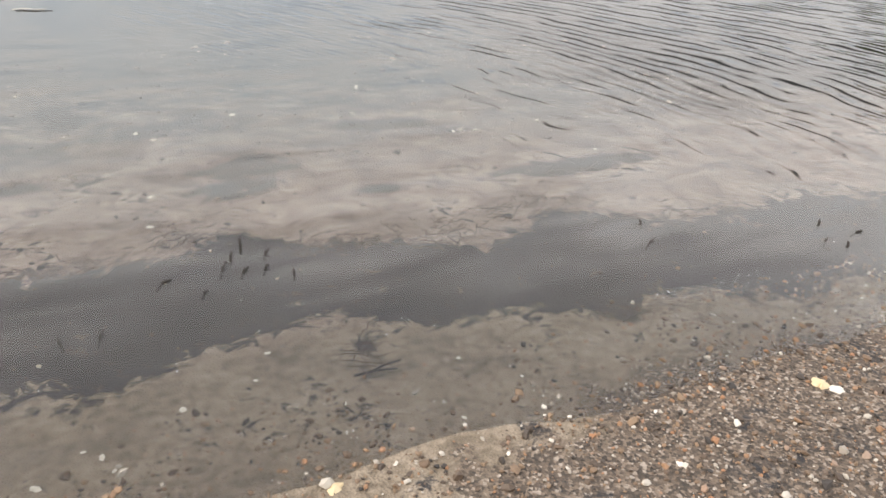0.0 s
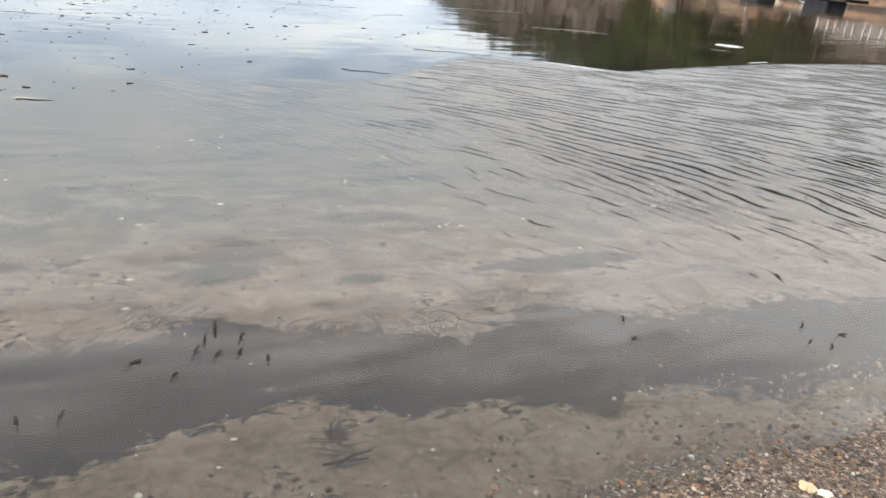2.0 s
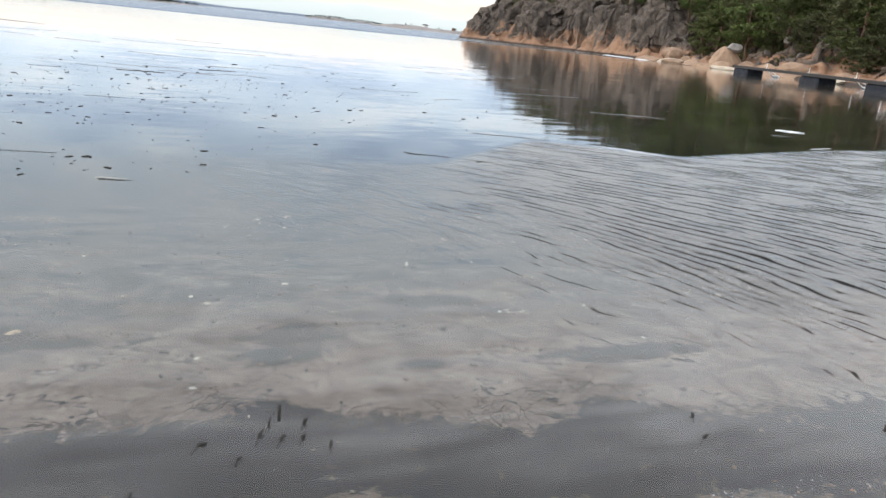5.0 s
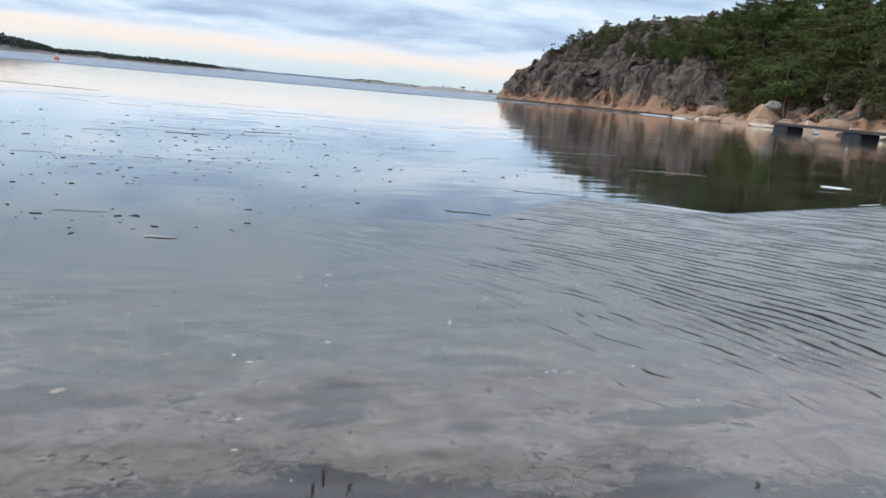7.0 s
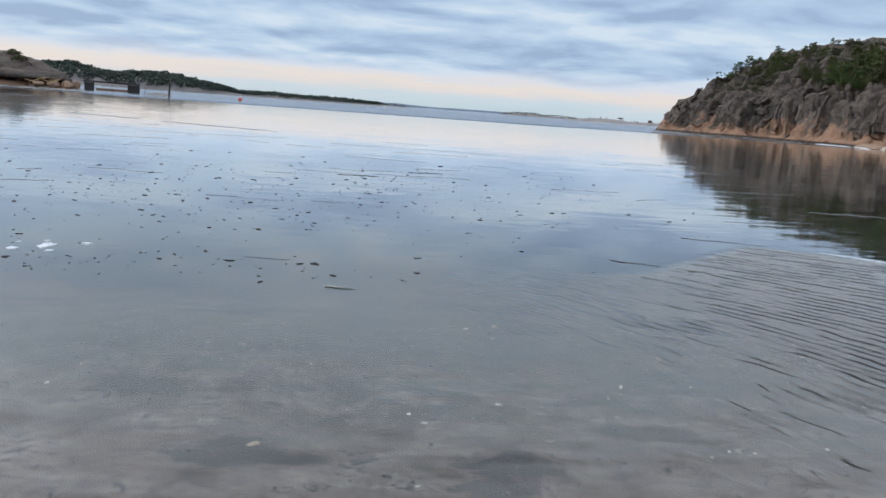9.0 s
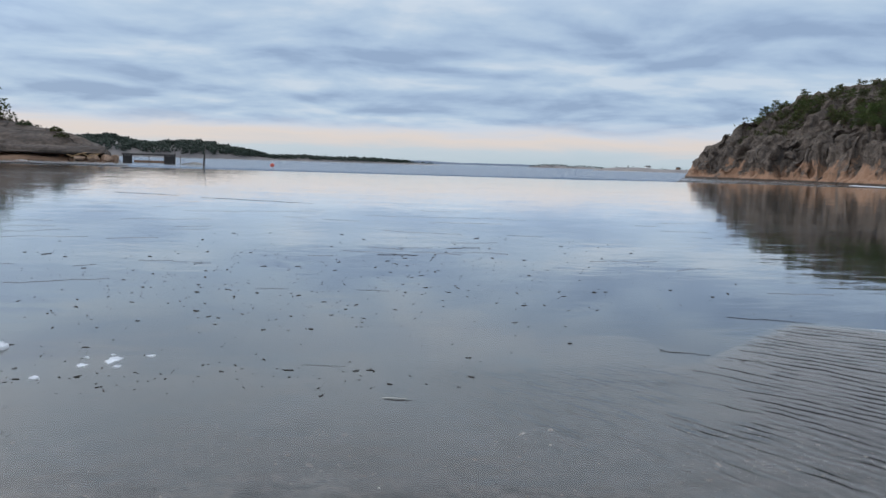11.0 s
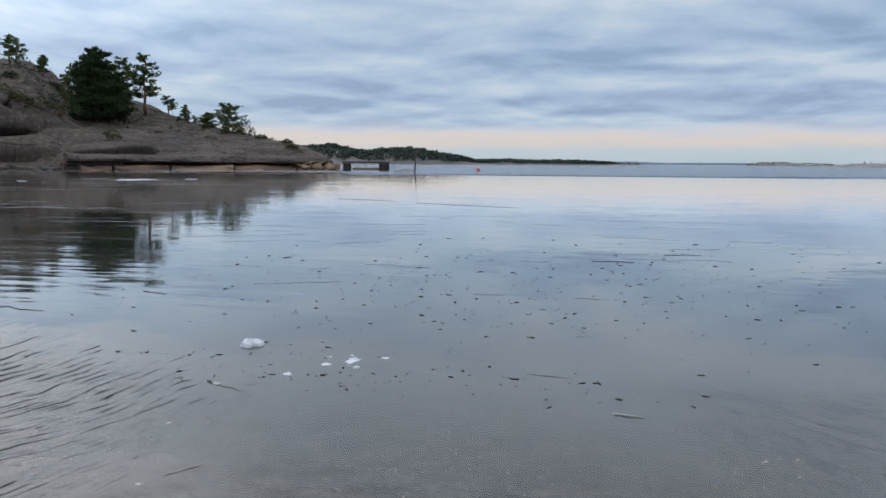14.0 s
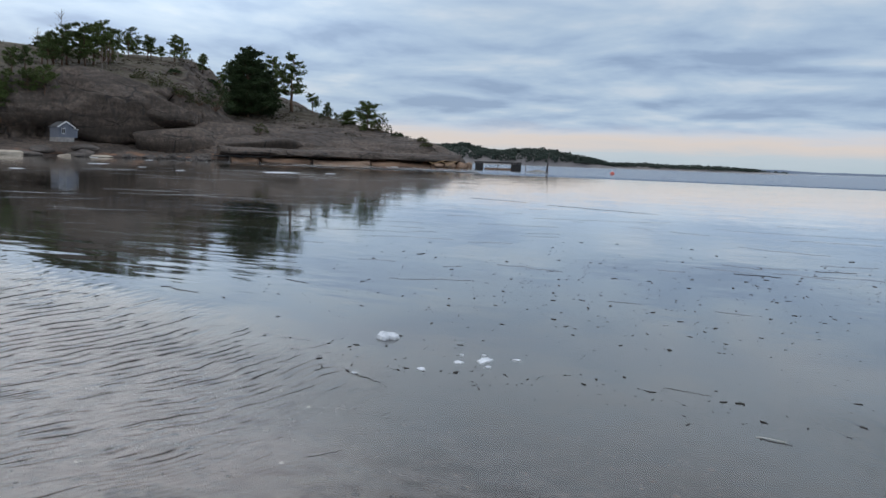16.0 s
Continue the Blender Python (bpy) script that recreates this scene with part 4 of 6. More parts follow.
while len(placed) < 294 and tries < 16000:
    tries += 1
    x, y = rnd.uniform(76, 138), rnd.uniform(58, 184)
    d = float(edge_distance(np.array([x]), np.array([y]), RIGHT_SHORE)[0])
    if d < 6 or d > 50:
        continue
    bare = float(fbm(np.array([x / 16]), np.array([y / 16]), octaves=3, seed=111)[0])
    need = 7 if y < 108 else (10 if y < 150 else 13)
    if d < need + 3 * bare:
        continue
    if y > 108 and bare > float(np.interp(d, [10, 24, 34], [0.62, 0.45, 0.05])):
        continue
    if y > 146 and rnd.random() < 0.6:
        continue
    if d > 48 and rnd.random() < 0.75:
        continue
    gap = (2.5 if y > 112 and d < 27 else 3.2) if d < 34 else 5.2
    if any((x - a) ** 2 + (y - b) ** 2 < gap * gap for a, b in placed):
        continue
    placed.append((x, y))
for i, (x, y) in enumerate(placed):
    s = rnd.uniform(0.85, 1.3) * float(np.interp(y, [110, 130, 150], [1.0, 0.78, 0.42]))
    if y > 112 and float(edge_distance(np.array([x]), np.array([y]), RIGHT_SHORE)[0]) > 27:
        s *= 0.62
    copy_thing(WOODS[rnd.randrange(5)], stand(x, y, right_height, 0.3, rnd.uniform(0, 360), s, rnd.uniform(1.0, 1.35)))
# young trees and scrub along the foot of the woods
shrub = bush("juniper_bush", stand(86, 92, right_height, 0.2), 1.7, 1.9, "green scrub at the edge of the pine woods", 700, JUNIPER, 90, "scrub on the headland")
for i in range(46):
    y = rnd.uniform(44, 175)
    x = rnd.uniform(80, 108)
    d = float(edge_distance(np.array([x]), np.array([y]), RIGHT_SHORE)[0])
    if d < (6 if y < 108 else 8) or d > 20:
        continue
    copy_thing(shrub, stand(x, y, right_height, 0.2, rnd.uniform(0, 360), rnd.uniform(0.5, 1.15)))

bm = bmesh.new()
for i in range(1500):
    x, y = rnd.uniform(78, 128), rnd.uniform(40, 178)
    d = float(edge_distance(np.array([x]), np.array([y]), RIGHT_SHORE)[0])
    if d < (6.5 if y < 108 else 10) or d > 40:
        continue
    if float(fbm(np.array([x / 9]), np.array([y / 9]), octaves=2, seed=113)[0]) > 0.25:
        continue
    z = float(right_height(x, y))
    for _ in range(7):
        tuft(bm, (x + rnd.gauss(0, 0.6), y + rnd.gauss(0, 0.6), z + rnd.uniform(0.1, 1.0)), rnd.uniform(0.4, 0.7), rnd, 9)
me = bpy.data.meshes.new("undergrowth")
bm.to_mesh(me)
bm.free()
me.materials.append(JUNIPER)
tagged(new("undergrowth", me), "olive-green undergrowth beneath the headland pines", "undergrowth", kind="stuff")
# heather and crowberry on the bare headland
bm = bmesh.new()
for i in range(1100):
    x, y = rnd.uniform(-150, -76), rnd.uniform(92, 195)
    d = float(edge_distance(np.array([x]), np.array([y]), LEFT_SHORE)[0])
    z = float(left_height(x, y))
    if d < 14 or z < 6 or float(fbm(np.array([x / 8]), np.array([y / 8]), octaves=2, seed=117)[0]) < 0.0:
        continue
    for _ in range(6):
        tuft(bm, (x + rnd.gauss(0, 0.7), y + rnd.gauss(0, 0.7), z + rnd.uniform(0.0, 0.3)), rnd.uniform(0.25, 0.5), rnd, 8)
me = bpy.data.meshes.new("heather")
bm.to_mesh(me)
bm.free()
me.materials.append(HEATH)
tagged(new("heather", me), "brown heather and grass tufts on granite", "heather", kind="stuff")

# ---- boulders and slabs on the shores ----
def boulder(name, m, sx, sy, sz, material_, label, seed, group="", facets=0.35, fine=3):
    """A weathered block: a rounded stone cut by a few flat faces."""
    rnd = random.Random(seed)
    bm = bmesh.new()
    bmesh.ops.create_icosphere(bm, subdivisions=fine, radius=1.0)
    planes = [(Vector((rnd.gauss(0, 1), rnd.gauss(0, 1), rnd.gauss(0.2, 0.8))).normalized(), rnd.uniform(0.55, 0.85)) for _ in range(9)]
    for v in bm.verts:
        p = v.co.copy()
        for n, d in planes:
            over = p.dot(n) - d
            if over > 0:
                p -= n * over * (1 - facets * 0.3)
        p += p.normalized() * 0.06 * noise.fractal(p * 2.2 + Vector((seed, 0, 0)), 1.0, 2.0, 4)
        v.co = Vector((p.x * sx, p.y * sy, p.z * sz))
    me = bpy.data.meshes.new(name)
    bm.to_mesh(me)
    bm.free()
    me.materials.append(material_)
    ob = new(name, me)
    ob.matrix_basis = m
    return tagged(ob, label, "boulder", group)


def on_right(x, y, lift=0.0):
    return max(0.0, float(right_height(x, y))) + lift


def on_left(x, y, lift=0.0):
    return max(0.0, float(left_height(x, y))) + lift


BOULDERS = [(79.5, 88, 2.6, 2.0, 2.2), (82, 103, 2.2, 1.6, 1.8), (81.5, 99, 1.4, 1.2, 1.0), (84, 106, 1.6, 1.4, 1.3), (76, 80, 1.5, 1.2, 1.0), (75.5, 84, 1.2, 1.6, 0.9), (78, 93, 1.6, 1.3, 0.8), (74, 74, 1.8, 1.2, 0.8), (73.5, 70, 2.2, 1.5, 0.9), (73, 66, 1.2, 1.0, 0.7), (77.5, 97, 1.3, 1.8, 0.6), (72.5, 61, 1.5, 1.3, 0.8)]
for i, (x, y, a, b, c) in enumerate(BOULDERS):
    boulder("boulder", pose(x, y, on_right(x, y) + c * 0.35, 0, 0, 40 * i), a, b, c, BOULDER, "orange granite boulder on the shore below pine woods", 100 + i, "shore boulders")
boulder("boulder", pose(80.0, 87.2, on_right(79.5, 88) + 2.9, 5, 8, 20), 1.5, 1.1, 0.8, BOULDER_GREY, "pale grey block lying on an orange boulder", 131)
for i, (x, y, a) in enumerate([(83, 84, 1.3), (84, 81.5, 1.5), (82, 79, 1.2), (85, 79, 1.6), (81, 76, 1.1), (83.5, 75.5, 1.3), (80, 82, 0.9)]):
    boulder("boulder", pose(x, y, on_right(x, y) + 0.1, 10 * i, 0, 50 * i), a * 0.6, a * 0.5, a * 0.4, BOULDER_DARK, "grey angular block in a scree under the trees", 140 + i, "scree blocks")
for i, (x, y, a, b, c) in enumerate([(81, 108, 4.5, 1.6, 0.55), (79.5, 100, 4.0, 1.7, 0.6), (76.5, 90, 4.2, 1.6, 0.5), (74, 82, 3.2, 1.5, 0.5), (71.5, 70, 3.4, 1.6, 0.6), (70, 62, 3.0, 1.5, 0.5)]):
    boulder("rock_slab", pose(x, y, 0.18, 0, 0, 78 + 5 * i), a, b, c, SLAB_PALE if i % 2 else BOULDER, "low smooth granite slab sloping into the water", 160 + i, "shore slabs", 0.1)
# the washed foot of the bare headland: orange slabs under a long dark overhang
FOOT = [(-47.5, 147.6), (-55, 145.6), (-63, 142), (-71.5, 136.2), (-80, 130), (-85.5, 124), (-90, 118), (-93.5, 113)]


def foot_line(s):
    """A point on the shore line and the direction out to sea, s from 0 to 1."""
    u = s * (len(FOOT) - 1)
    k = min(len(FOOT) - 2, int(u))
    a, b = Vector((*FOOT[k], 0)), Vector((*FOOT[k + 1], 0))
    d = (b - a).normalized()
    return a.lerp(b, u - k), Vector((-d.y, d.x, 0))


def swept_rock(name, profile, s0, s1, material_, label, seed, rough, group=""):
    """A profile of outward distance and height, swept along the shore."""
    n = max(6, int((s1 - s0) * 110))
    verts, faces = [], []
    k = len(profile)
    for i in range(n + 1):
        s = s0 + (s1 - s0) * i / n
        p, out = foot_line(s)
        end = min(1.0, 5 * min(i, n - i) / n)
        for j, (o, z) in enumerate(profile):
            w = rough * float(fbm(np.array([i * 0.16 + seed]), np.array([j * 0.45]), octaves=3, seed=seed)[0])
            q = p + out * (o * (0.45 + 0.55 * end) + w * (1.0 if o > -1 else 0.2))
            verts.append((q.x, q.y, (z + 0.25 * w) if z > 0 else z))
    for i in range(n):
        for j in range(k):
            a, b = i * k + j, i * k + (j + 1) % k
            faces.append((a, a + k, b + k, b))
    faces.append(tuple(range(k)))
    faces.append(tuple(n * k + j for j in reversed(range(k))))
    return tagged(new(name, mesh_from(name, verts, faces, material_)), label, "rock", group)


SLAB_PROFILE = [(2.6, -0.4), (2.3, 0.12), (1.7, 0.42), (0.7, 0.72), (-0.6, 0.86), (-2.0, 0.9), (-2.0, -0.4)]
for i, (s0, s1, mat_) in enumerate([(0.03, 0.17, BOULDER_RUST), (0.175, 0.36, BOULDER_RUST), (0.365, 0.52, BOULDER), (0.53, 0.69, BOULDER_RUST), (0.70, 0.80, BOULDER_RUST)]):
    swept_rock("rock_slab", SLAB_PROFILE, s0, s1, mat_, "long washed orange slab at the water under overhanging rock", 180 + i, 0.6, "washed slabs")
LIP_PROFILE = [(-1.6, 1.22), (-0.2, 1.26), (1.1, 1.34), (1.55, 1.52), (1.5, 1.85), (1.0, 2.25), (0.0, 2.6), (-1.6, 2.85), (-3.6, 2.6), (-3.6, 1.22)]
for i, (s0, s1) in enumerate([(0.06, 0.34), (0.335, 0.60), (0.595, 0.84)]):
    swept_rock("rock_ledge", LIP_PROFILE, s0, s1, ROCK_LEFT, "dark overhanging granite ledge above washed slabs", 190 + i, 0.45, "overhanging ledges")
# great rounded sheets of granite lying on one another
for i, (x, y, z, a, b, c, turn) in enumerate([(-111.6, 112.4, 9.6, 11.5, 5.0, 6.0, 47), (-105.6, 121.2, 8.4, 6.6, 4.6, 4.0, 50), (-110.5, 121.5, 12.4, 7.5, 5.0, 2.8, 42), (-101.8, 121.8, 2.6, 10.5, 5.6, 3.6, 50), (-97.8, 131.2, 4.2, 9.5, 6.5, 3.6, 42), (-90.6, 131.2, 2.2, 9.5, 5.5, 3.2, 45)]):
    o = boulder("rock_sheet", pose(x, y, z, 4 - 3 * (i % 4), 6 - 4 * (i % 3), turn), a * 1.15, b * 1.15, c * 1.2, ROCK_LEFT, "huge rounded sheet of bare grey granite with dark clefts" if i > 1 else "tall overhanging granite face above a dark hollow", 270 + i, "granite sheets", 0.1, 4)
    o.data.polygons.foreach_set("use_smooth", [True] * len(o.data.polygons))
rnd = random.Random(5)
for i in range(26):
    f = rnd.random()
    x, y = -91 - 8.5 * f + rnd.uniform(-0.6, 1.2), 117 - 12 * f + rnd.uniform(-0.6, 0.6)
    s = rnd.uniform(0.35, 0.9)
    boulder("boulder", pose(x, y, on_left(x, y) + 0.15 * s, rnd.uniform(0, 60), 0, rnd.uniform(0, 360)), s * 1.2, s, s * 0.7, BOULDER_DARK, "grey rubble block piled at the waterline", 200 + i, "rubble pile")
for i, (x, y, a, b, c) in enumerate([(-103, 98, 3.0, 2.0, 0.9), (-107, 91, 3.4, 2.2, 0.9), (-104, 101, 2.5, 2.0, 1.0), (-110, 87, 3.2, 2.0, 1.0), (-108, 96, 2.6, 2.2, 1.2), (-106, 103, 3.0, 2.4, 1.1)]):
    boulder("boulder", pose(x, y, on_left(x, y) + 0.2 * c, 0, 0, 30 * i), a, b, c * 0.75, BOULDER_DARK, "low rounded granite hump beside the hut", 240 + i, "rocks by the hut", 0.15)
for i, (x, y, a, b, c) in enumerate([(-107.5, 88.5, 4.2, 2.0, 0.7), (-111, 84, 4.5, 2.2, 0.9), (-103.5, 97.2, 2.6, 1.2, 0.45), (-101.2, 101.5, 3.0, 1.1, 0.4)]):
    boulder("rock_slab", pose(x, y, max(0.1, on_left(x, y)), 0, 0, 60 + 8 * i), a, b, c, SLAB_PALE, "pale smooth slab on the shore by the hut", 260 + i, "pale slabs by the hut", 0.1)


# ---- boathouse ----
def boathouse(m):
    ob = base("boathouse", m, "small grey-blue wooden boathouse with white gable boards on shore rocks", "boathouse")
    w, l, h, ridge = 3.3, 5.0, 2.4, 3.5
    # gable end towards the bay: boards one by one
    n = 14
    for i in range(n):
        x = -w / 2 + w * (i + 0.5) / n
        top = h + (ridge - h) * (1 - abs(x) / (w / 2)) - 0.05
        for y0, y1 in ((-l / 2, -l / 2 + 0.05),):
            bm = bmesh.new()
            add_box(bm, x, (y0 + y1) / 2, top / 2, w / n - 0.015, 0.05, top)
            part("board", bm, HUT_WALL, ob)
    bm = bmesh.new()
    for sx in (-1, 1):
        add_box(bm, sx * (w / 2 - 0.04), 0.03, h / 2, 0.08, l - 0.06, h)
    add_box(bm, 0, l / 2 - 0.05, h / 2, w - 0.16, 0.08, h)
    part("side_wall", bm, HUT_WALL, ob)
    slope = math.atan2(ridge - h, w / 2)
    run = math.hypot(ridge - h, w / 2) + 0.35
    for sx in (-1, 1):
        bm = bmesh.new()
        add_box(bm, sx * (run / 2 - 0.02) * math.cos(slope), 0, ridge + 0.06 - (run / 2) * math.sin(slope), run, l + 0.5, 0.09, Euler((0, sx * slope, 0)).to_matrix())
        part("roof", bm, ROOF_FELT, ob)
        bm = bmesh.new()
        add_box(bm, sx * (run / 2 - 0.02) * math.cos(slope), -l / 2 - 0.28, ridge + 0.05 - (run / 2) * math.sin(slope), run + 0.04, 0.05, 0.24, Euler((0, sx * slope, 0)).to_matrix())
        part("bargeboard", bm, WHITE_PAINT, ob, "white painted bargeboard")
    bm = bmesh.new()
    add_box(bm, -0.55, -l / 2 - 0.03, 1.45, 0.75, 0.08, 1.25)
    win = part("window", bm, WHITE_PAINT, ob, "white framed window")
    for sx in (-0.17, 0.17):
        bm = bmesh.new()
        add_box(bm, -0.55 + sx, -l / 2 - 0.075, 1.45, 0.26, 0.02, 1.05)
        part("pane", bm, GLASS, win)
    # lean-to
    bm = bmesh.new()
    add_box(bm, w / 2 + 0.5, -0.6, 0.95, 0.95, l - 1.6, 1.9)
    part("lean_to", bm, HUT_WALL, ob)
    bm = bmesh.new()
    add_box(bm, w / 2 + 0.55, -0.6, 2.02, 1.4, l - 1.3, 0.08, Euler((0, radians(17), 0)).to_matrix())
    part("lean_to_roof", bm, WHITE_PAINT, ob, "pale edged lean-to roof")
    bm = bmesh.new()
    add_box(bm, 0, 0, -0.5, w + 0.2, l, 1.0)
    part("foundation", bm, BOULDER_GREY, ob)
    return ob


boathouse(pose(-105.2, 97.2, 3.15, 0, 0, 68) @ Matrix.Diagonal((0.74, 0.74, 0.74, 1)))


# ---- bathing jetty, mooring pole, buoy ----
JETTY_WOOD = simple("jetty_boards", (0.035, 0.031, 0.028), (0.11, 0.098, 0.088), 3.0, 0.8, 0, 0.5, 0.02)


def jetty():
    a, b = Vector((-47.0, 144.5, 0)), Vector((-37.9, 147.2, 0))
    d = b - a
    ob = base("jetty", Matrix.Translation(a) @ Matrix.Rotation(math.atan2(d.y, d.x), 4, "Z"), "weathered dark wooden jetty on stone-filled cribs", "jetty")
    l = d.length
    n = 34
    me = None
    for i in range(n):
        bm = bmesh.new()
        add_box(bm, 0, 0, 0, l / n - 0.03, 1.7, 0.06)
        if me is None:
            o = part("plank", bm, JETTY_WOOD, ob)
            me = o.data
        else:
            bm.free()
            o = new("plank", me)
            o.parent = ob
        o.matrix_basis = pose((i + 0.5) * l / n, 0, 1.75)
    for y in (-0.7, 0.7):
        bm = bmesh.new()
        add_box(bm, l / 2, y, 1.58, l, 0.16, 0.24)
        part("beam", bm, WOOD_DARK, ob)
    for x, w in ((1.0, 1.6), (l - 1.1, 2.0)):
        bm = bmesh.new()
        for k in range(7):
            add_box(bm, x, -0.78, 0.0 + 0.22 * k, w, 0.2, 0.19)
            add_box(bm, x, 0.78, 0.0 + 0.22 * k, w, 0.2, 0.19)
            add_box(bm, x - w / 2 + 0.1, 0, 0.11 + 0.22 * k, 0.2, 1.6, 0.19)
            add_box(bm, x + w / 2 - 0.1, 0, 0.11 + 0.22 * k, 0.2, 1.6, 0.19)
        add_box(bm, x, 0, 0.5, w - 0.3, 1.4, 1.6)
        part("crib", bm, WOOD_DARK, ob, "black wet timber crib")
    bm = bmesh.new()
    add_box(bm, l / 2 + 0.3, 0.2, 0.28, l * 0.62, 1.5, 0.45)
    part("footing", bm, BOULDER_RUST, ob)
    for x, y in ((l - 0.15, -0.75), (l * 0.5, -0.8)):
        bm = bmesh.new()
        add_tube(bm, [(x, y, -0.5), (x, y, 2.3)], [0.07, 0.06], 8)
        part("post", bm, WOOD_GREY, ob)
    return ob


jetty()
boulder("boulder", pose(-34.5, 147.6, 0.0, 0, 0, 10), 2.6, 0.8, 0.45, BOULDER_GREY, "low dark skerry rock off the jetty end", 300, "", 0.1)
for i, (x, y, a, c) in enumerate([(-50.5, 146.2, 1.3, 0.9), (-48.8, 146.5, 1.0, 1.0), (-52.5, 145, 1.5, 0.8), (-49.5, 144.8, 0.9, 0.6), (-54.5, 144.3, 1.3, 0.7)]):
    boulder("boulder", pose(x, y, 0.55, 0, 0, 70 * i), a, a * 0.9, c, BOULDER, "orange granite block at the root of the jetty", 310 + i, "blocks by the jetty")
rnd = random.Random(9)
for i in range(7):
    bm = bmesh.new()
    ang = rnd.uniform(-0.5, 0.9)
    l = rnd.uniform(1.6, 3.0)
    add_box(bm, 0, 0, 0, l, 0.12, 0.12, None, 0.02)
    me = bpy.data.meshes.new("timber")
    bm.to_mesh(me)
    bm.free()
    me.materials.append(WOOD_NEW)
    o = new("timber", me)
    o.matrix_basis = pose(-53.5 + rnd.uniform(-2, 3.5), 143.6 + rnd.uniform(-0.6, 0.8), 0.75 + 0.12 * i, math.degrees(0.1 * i), math.degrees(ang), rnd.uniform(-30, 50))
    tagged(o, "pale broken timber lying on shore rocks", "timber", "loose timbers")

pole = base("mooring_pole", pose(-29.6, 133.1, 0, 0, 4, 0), "dark leaning wooden mooring pole standing in the water", "pole")
bm = bmesh.new()
add_tube(bm, [(0, 0, -2.5), (0.02, 0, 0.6), (0.05, 0, 1.9)], [0.17, 0.16, 0.13], 9)
part("pile", bm, WOOD_DARK, pole)
bm = bmesh.new()
add_tube(bm, [(0.05, 0, 1.8), (0.14, 0, 3.7)], [0.06, 0.04], 7)
part("stake", bm, WOOD_GREY, pole)
for x, y in ((-35.2, 140.0),):
    stake = base("mooring_pole", pose(x, y, 0, 0, 0, 0), "thin grey stake standing in the ice by the jetty", "pole")
    bm = bmesh.new()
    add_tube(bm, [(0, 0, -2.5), (0, 0, 1.6)], [0.07, 0.06], 7)
    part("pile", bm, WOOD_GREY, stake)

buoy = base("buoy", pose(-20.6, 153, 0), "pink-red round mooring buoy on grey water", "buoy")
bm = bmesh.new()
bmesh.ops.create_uvsphere(bm, u_segments=14, v_segments=9, radius=0.42, matrix=Matrix.Translation((0, 0, 0.22)))
part("float", bm, BUOY_RED, buoy, smooth_shade=True)
bm = bmesh.new()
add_tube(bm, [(0, 0, 0.6), (0, 0, 1.15)], [0.05, 0.03], 6)
part("eye", bm, WHITE_PAINT, buoy)

# ---- boardwalk under the cliff ----
walkway = base("boardwalk", Matrix.Translation((-90.0, 118.2, 0)) @ Matrix.Rotation(radians(49), 4, "Z"), "grey wooden boardwalk along the foot of the rock", "boardwalk")
for i in range(30):
    bm = bmesh.new()
    add_box(bm, 0.35 * i, 0, 1.1, 0.31, 1.1, 0.05)
    part("plank", bm, WOOD_GREY, walkway)
for y in (-0.5, 0.5):
    bm = bmesh.new()
    add_box(bm, 5.1, y, 1.0, 10.5, 0.12, 0.14)
    part("beam", bm, WOOD_DARK, walkway)
for i in range(5):
    for y in (-0.5, 0.5):
        bm = bmesh.new()
        add_tube(bm, [(0.1 + 2.5 * i, y, -0.8), (0.1 + 2.5 * i, y, 1.05 + (0.75 if i == 0 else 0))], [0.08, 0.07], 7)
        part("post", bm, WOOD_GREY, walkway)
rnd = random.Random(12)
for i in range(10):
    bm = bmesh.new()
    l = rnd.uniform(2.0, 4.5)
    add_tube(bm, [(-l / 2, 0, 0), (0, 0.03, 0.02), (l / 2, 0, 0)], [0.06, 0.055, 0.045], 6)
    me = bpy.data.meshes.new("driftwood_log")
    bm.to_mesh(me)
    bm.free()
    me.materials.append(WOOD_GREY)
    o = new("driftwood_log", me)
    f = rnd.random()
    x, y = -91.5 - 7 * f, 116.5 - 9.5 * f
    o.matrix_basis = pose(x, y, on_left(x, y) + 0.55 + 0.06 * i, rnd.uniform(-8, 8), rnd.uniform(-10, 10), 60 + rnd.uniform(-30, 30))
    tagged(o, "bleached driftwood log on the rubble pile", "log", "driftwood logs")


